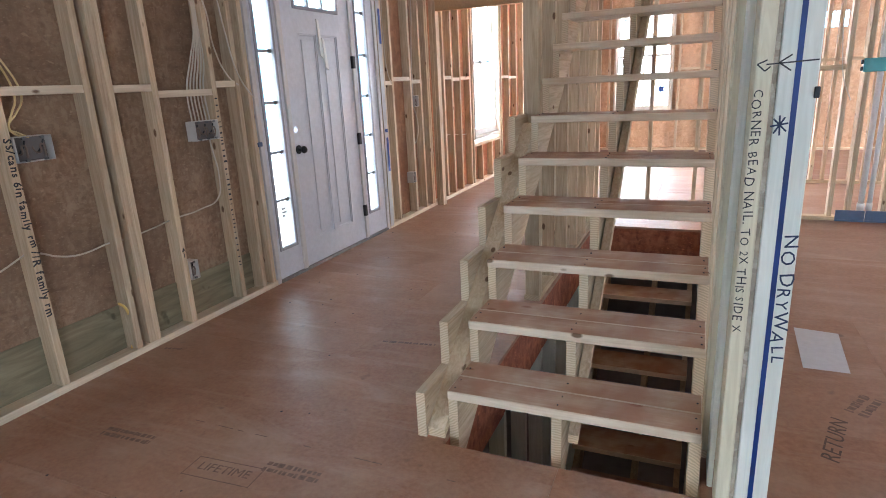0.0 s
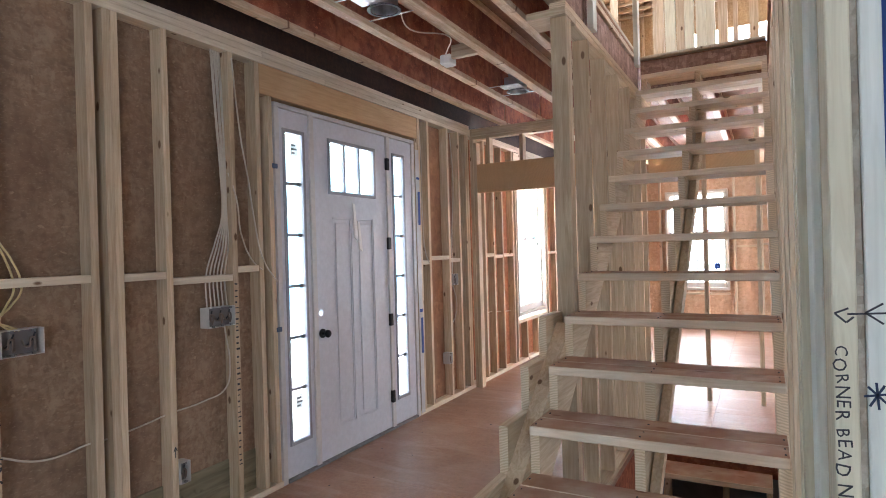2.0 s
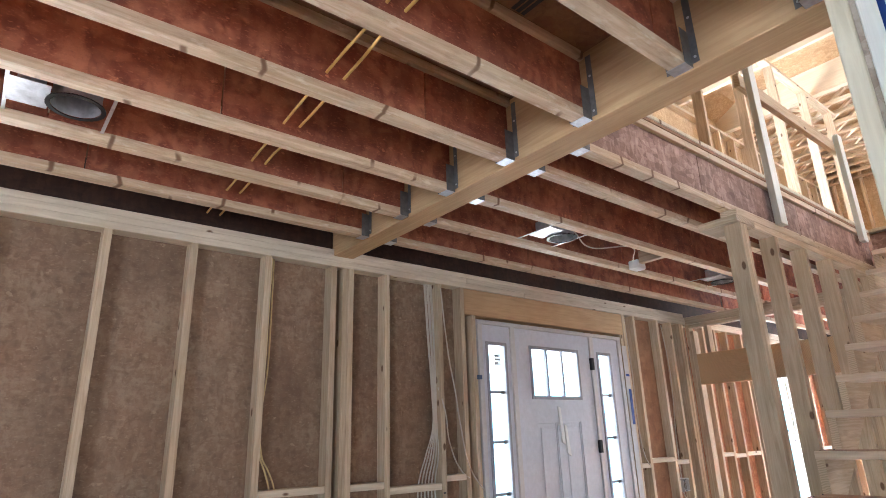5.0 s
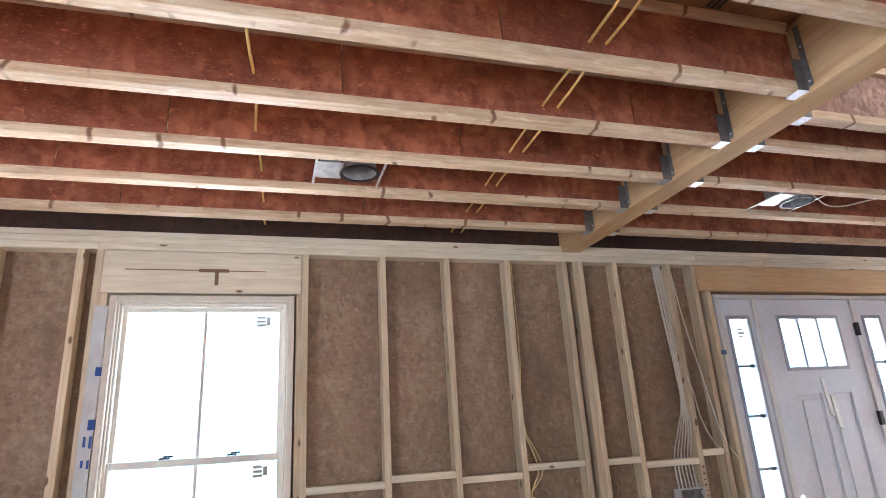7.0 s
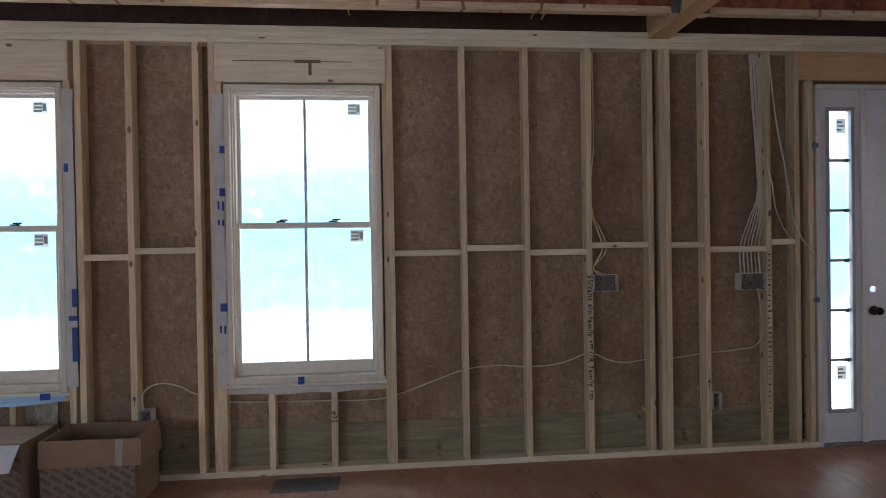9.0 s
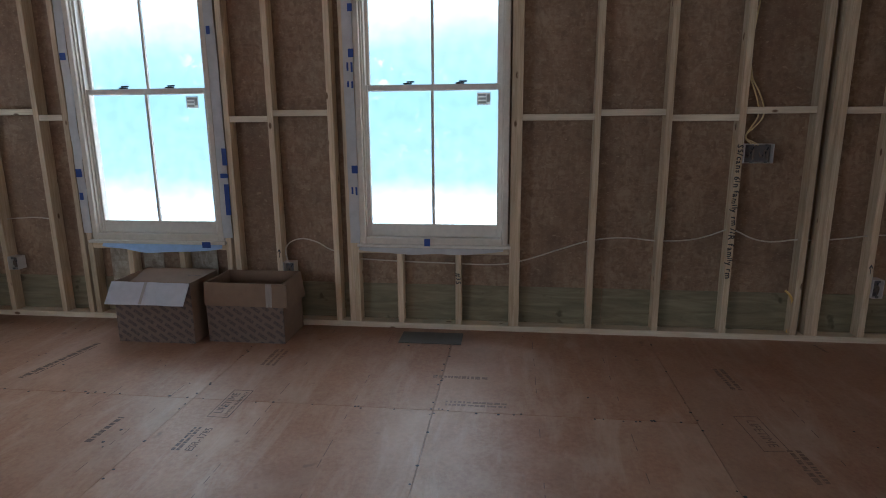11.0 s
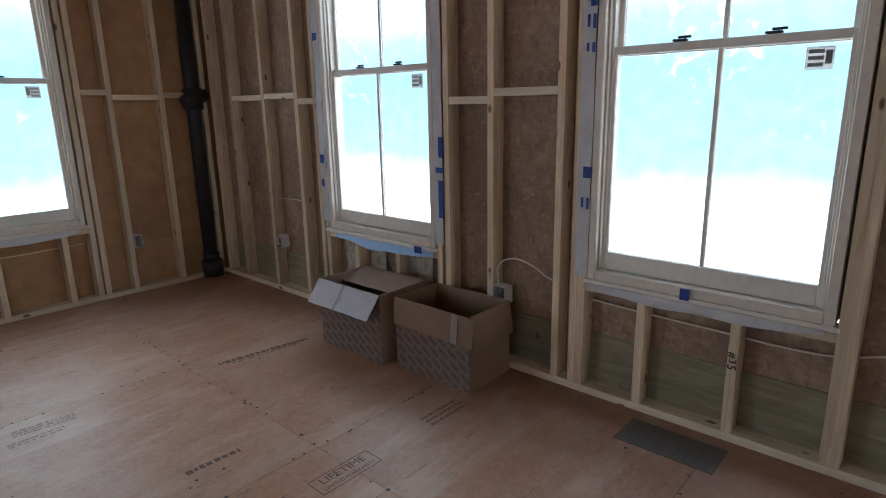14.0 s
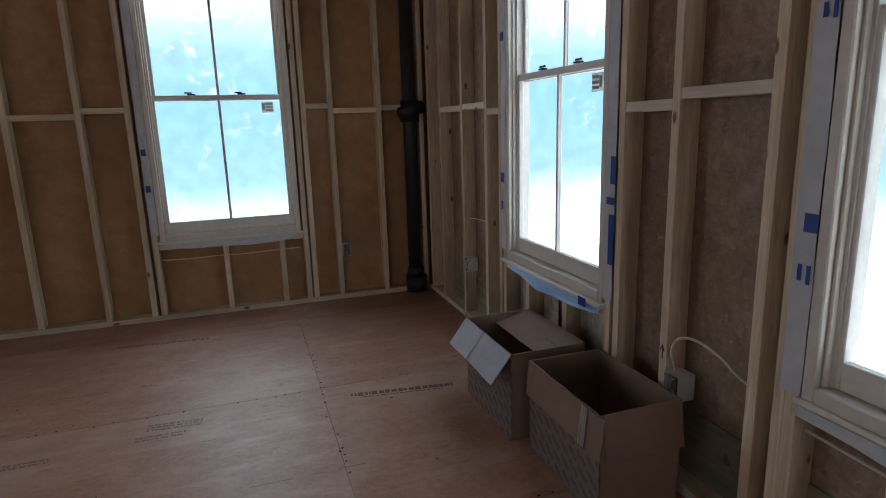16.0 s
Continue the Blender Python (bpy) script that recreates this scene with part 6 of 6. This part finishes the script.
while z > 0.25:
    h = random.uniform(0.012, 0.03)
    west.board("writing", (2.972, 2.972 + random.uniform(0.012, 0.026)), (-0.0006, 0.0004), (z - h * 0.4, z), INK, wall_west, 0)
    z -= h + random.uniform(0.004, 0.022)
for u, z in ((2.549, 0.47), (-1.136, 0.50)):
    west.board("mark", (u - 0.002, u + 0.002), (-0.0006, 0.0004), (z - 0.03, z + 0.025), INK, wall_west, 0)
    lettering("mark", "^", 0.06, west.facing(u, -0.0012, z + 0.005), INK, wall_west, 0.0004)
# pitch streak and knot in the window header
for u0, u1, z0, z1 in ((-0.52, -0.12, 2.583, 2.589), (-0.14, 0.02, 2.575, 2.595), (0.02, 0.22, 2.582, 2.587), (-0.055, -0.035, 2.50, 2.58)):
    west.board("pitch_streak", (u0, u1), (0.0032, 0.0036), (z0, z1), STREAK, wall_west, 0)

# ---- vent stack in the corner ----
stack = thing("vent_stack", (-2.51, -4.0, 0), "dark brown-black drain stack in the corner", "pipe")
rod("pipe", (-2.51, -3.985, 0.0), (-2.51, -3.985, 2.76), 0.054, DARK_PIPE, stack, 20)
rod("foot_fitting", (-2.51, -3.97, 0.0), (-2.51, -3.97, 0.13), 0.085, DARK_PIPE, stack, 20)
rod("foot_collar", (-2.51, -3.98, 0.13), (-2.51, -3.98, 0.19), 0.066, DARK_PIPE, stack, 20)
rod("coupling", (-2.51, -3.98, 1.36), (-2.51, -3.98, 1.52), 0.074, DARK_PIPE, stack, 20)
rod("branch", (-2.615, -3.97, 1.47), (-2.42, -3.96, 1.42), 0.048, DARK_PIPE, stack, 16)

# ---- cardboard boxes under the window ----


def flap(name, parent, hinge0, hinge1, out, down, mat, length, thick=0.005, label=""):
    """A flap hinged on an edge; out and down give the way it hangs."""
    a, b = Vector(hinge0), Vector(hinge1)
    v = (Vector(out) + Vector(down)).normalized() * length
    nrm = (b - a).cross(v).normalized() * thick
    bm = bmesh.new()
    cols = []
    for k in range(7):
        p = a.lerp(b, k / 6)
        row = []
        for t in (0, 0.5, 1.0):
            q = p + v * t + Vector((0.004 * noise.noise((k * 0.8, t, length * 30)), 0, 0.004 * noise.noise((k, t * 2, length * 50))))
            row.append((bm.verts.new(q), bm.verts.new(q + nrm)))
        cols.append(row)
    for c0, c1 in zip(cols, cols[1:]):
        for j in range(2):
            bm.faces.new((c0[j][0], c1[j][0], c1[j + 1][0], c0[j + 1][0]))
            bm.faces.new((c0[j][1], c0[j + 1][1], c1[j + 1][1], c1[j][1]))
        bm.faces.new((c0[0][0], c0[0][1], c1[0][1], c1[0][0]))
        bm.faces.new((c0[2][0], c1[2][0], c1[2][1], c0[2][1]))
    for c in (cols[0], cols[-1]):
        for j in range(2):
            bm.faces.new((c[j][0], c[j + 1][0], c[j + 1][1], c[j][1]))
    return part(name, bm, mat, parent, label)


def carton(x0, x1, y0, y1, h, label):
    c = thing("cardboard_box", ((x0 + x1) / 2, (y0 + y1) / 2, 0), label, "box", "cardboard boxes under the window")
    t = 0.006
    for lo, hi, mat, nm in (((x1 - t, y0, 0.0), (x1, y1, h), CARD_DARK, "front_wall"), ((x0, y0, 0.0), (x0 + t, y1, h), CARD, "back_wall"),
                            ((x0 + t, y0, 0.0), (x1 - t, y0 + t, h), CARD, "side_wall"), ((x0 + t, y1 - t, 0.0), (x1 - t, y1, h), CARD, "side_wall"),
                            ((x0 + t, y0 + t, 0.0), (x1 - t, y1 - t, t), CARD, "bottom")):
        board(nm, lo, hi, mat, c, 0.002)
    return c


BX = carton(-2.575, -2.222, -2.065, -1.552, 0.395, "open printed cardboard box with a pale front flap folded out")
flap("flap", BX, (-2.222, -2.068, 0.396), (-2.222, -1.553, 0.396), (0.62, 0, 0), (0, 0, -0.8), CARD_PALE, 0.15, label="pale flap folded outwards")
flap("flap", BX, (-2.572, -2.06, 0.398), (-2.572, -1.56, 0.398), (0.9, 0, 0), (0, 0, -0.22), CARD, 0.20, label="flap folded inwards")
bm = bmesh.new()
add_box(bm, (-2.47, -1.70, 0.3775), (-2.462, -1.585, 0.3783), 0, None)
part("print", bm, CARD_DARK, BX)
BY = carton(-2.605, -2.275, -1.487, -0.985, 0.388, "open printed cardboard box with its flaps folded down")
flap("flap", BY, (-2.272, -1.487, 0.390), (-2.268, -0.950, 0.388), (0.10, 0, 0), (0, 0, -1), CARD, 0.145, label="brown flap folded down")
flap("flap", BY, (-2.285, -0.982, 0.390), (-2.60, -0.982, 0.390), (0, 0.14, 0), (0, 0, -1), CARD, 0.17, label="brown flap folded down")

flap("tape", BX, (-2.2195, -1.845, 0.3985), (-2.2195, -1.825, 0.3985), (0.62, 0, 0), (0, 0, -0.8), TAPE_PALE, 0.148, 0.001, "pale strip of packing tape")
flap("tape", BY, (-2.2655, -1.085, 0.3905), (-2.2655, -1.045, 0.3905), (0.10, 0, 0), (0, 0, -1), TAPE_PALE, 0.146, 0.001, "pale strip of packing tape")

# ---- sheets, covers and stamps on the floor ----
sheet = bmesh.new()
quad = [(0.621, 3.524), (0.818, 3.496), (0.786, 3.038), (0.601, 3.040)]
lo_v = [sheet.verts.new((x, y, 0.002)) for x, y in quad]
hi_v = [sheet.verts.new((x, y, 0.0045)) for x, y in quad]
sheet.faces.new(lo_v)
sheet.faces.new(hi_v)
for k in range(4):
    j = (k + 1) % 4
    sheet.faces.new((lo_v[k], lo_v[j], hi_v[j], hi_v[k]))
tagged(part("paper_sheet", sheet, PAPER), "white sheet lying on the subfloor behind the post", "sheet")
cover = thing("floor_vent", (-2.46, -0.09, 0), "dark flat cover over a floor vent hole", "floor vent")
board("plate", (-2.56, -0.285, 0.0005), (-2.365, 0.11, 0.005), MAT_GREY, cover, 0.001)
for k in range(9):
    board("rib", (-2.54, -0.262 + 0.042 * k, 0.0052), (-2.385, -0.255 + 0.042 * k, 0.0075), MAT_GREY, cover, 0.0005)

stamps = thing("floor_stamp", (-1.4, -1.2, 0), "dark printed stamps on the subfloor panels", "stamp", kind="structure")


def stamp(words, x, y, size, turn, mat=STAMP, shear=0.0):
    return lettering("stamp", words, size, pose(x, y, 0.0006, 0, 0, turn), mat, stamps, 0.0003, shear)


def bars(x, y, length, width, turn, rows=1, mat=STAMP_FAINT, seed=0):
    """Writing too worn to read: broken bars."""
    rnd = random.Random(seed)
    m = pose(x, y, 0, 0, 0, turn)
    bm = bmesh.new()
    for r in range(rows):
        s = -length / 2
        while s < length / 2:
            w = rnd.uniform(0.008, 0.03)
            hgt = width / rows * rnd.uniform(0.45, 0.75)
            yy = (r - (rows - 1) / 2) * width / rows
            add_box(bm, (s, yy - hgt / 2, 0.0003), (min(s + w, length / 2), yy + hgt / 2, 0.0008), 0, m)
            s += w + rnd.uniform(0.002, 0.012)
    return part("stamp", bm, mat, stamps)


def outline(x, y, length, width, turn, mat=STAMP):
    m = pose(x, y, 0, 0, 0, turn)
    bm = bmesh.new()
    for lo, hi in (((-length / 2, -width / 2), (length / 2, -width / 2 + 0.004)), ((-length / 2, width / 2 - 0.004), (length / 2, width / 2)),
                   ((-length / 2, -width / 2), (-length / 2 + 0.004, width / 2)), ((length / 2 - 0.004, -width / 2), (length / 2, width / 2))):
        add_box(bm, (*lo, 0.0003), (*hi, 0.0008), 0, m)
    part("stamp", bm, mat, stamps)


BACK = 180
outline(-1.49, -0.955, 0.285, 0.105, BACK)
stamp("LIFETIME", -1.49, -0.972, 0.056, BACK)
stamp("LIMITED WARRANTY", -1.49, -0.925, 0.026, BACK)
stamp("ESR-1785", -1.155, -0.935, 0.050, BACK)
bars(-1.16, -0.995, 0.20, 0.045, BACK, 2, STAMP, 3)
bars(-1.915, -2.215, 0.53, 0.055, 172, 1, STAMP, 4)
bars(-1.915, -2.18, 0.42, 0.012, 172, 1, STAMP, 5)
bars(-1.19, -1.41, 0.22, 0.045, 178, 1, STAMP, 6)
bars(-0.83, -2.26, 0.24, 0.07, 175, 3, STAMP_FAINT, 7)
bars(-0.65, -3.46, 0.55, 0.05, 175, 1, STAMP_FAINT, 8)
bars(-2.07, -0.965, 0.24, 0.10, BACK, 3, STAMP_FAINT, 9)
bars(-0.78, -2.17, 0.21, 0.05, BACK, 2, STAMP_FAINT, 10)
bars(-0.27, -2.13, 0.17, 0.05, BACK, 2, STAMP_FAINT, 12)
stamp("LIFETIME", -1.46, 1.52, 0.060, 4, STAMP_FAINT)
outline(-1.46, 1.515, 0.30, 0.11, 4, STAMP_FAINT)
bars(-1.21, 1.60, 0.24, 0.07, 2, 2, STAMP_FAINT, 13)
bars(-2.02, 1.565, 0.26, 0.07, 3, 2, STAMP_FAINT, 14)
bars(-1.29, 2.73, 0.30, 0.035, 8, 1, STAMP_FAINT, 15)
bars(-2.52, 2.27, 0.12, 0.03, 10, 1, STAMP_FAINT, 16)
bars(0.78, 2.75, 0.18, 0.10, 60, 2, STAMP_FAINT, 17)
stamp("RETURN", 0.63, 2.45, 0.085, 75, STAMP, 0.2)
bars(-1.6, 0.25, 0.3, 0.06, 90, 2, STAMP_FAINT, 18)
bars(-1.9, 0.15, 0.3, 0.05, 90, 1, STAMP_FAINT, 19)

# dashed nailing guides along the panels, and nail heads
rnd = random.Random(5)
bm = bmesh.new()
for y in (-3.2, -2.78, -2.05, -1.62, -1.30, -0.75, -0.35, 0.55, 0.95, 1.75):
    x = -2.55
    while x < 0.4:
        if rnd.random() < 0.5:
            add_box(bm, (x, y - 0.002, 0.0003), (x + rnd.uniform(0.03, 0.08), y + 0.002, 0.0007))
        x += rnd.uniform(0.06, 0.14)
guides = part("nailing_guide", bm, STAMP_FAINT, stamps)
tagged(guides, "dashed nailing lines", kind="stuff")
bm = bmesh.new()
for x0, x1, y0, y1 in [(-1.535, -1.505, -3.6, 1.2)] * 2 + [(-2.5, 0.6, y - 0.012, y + 0.012) for y in (-2.39, -1.17, 0.05, 1.27)] + [(-2.6, 0.7, -3.8, 1.8)] * 2 + [(-2.6, -0.95, 1.8, 5.6)]:
    for k in range(26):
        x, y, r = rnd.uniform(x0, x1), rnd.uniform(y0, y1), rnd.uniform(0.004, 0.008)
        bmesh.ops.create_cone(bm, cap_ends=True, segments=8, radius1=r, radius2=r * 0.7, depth=0.001, matrix=Matrix.Translation((x, y, 0.0006)))
nails = part("nail_head", bm, INK, stamps)
tagged(nails, "scattered dark nail heads and dots", kind="stuff")
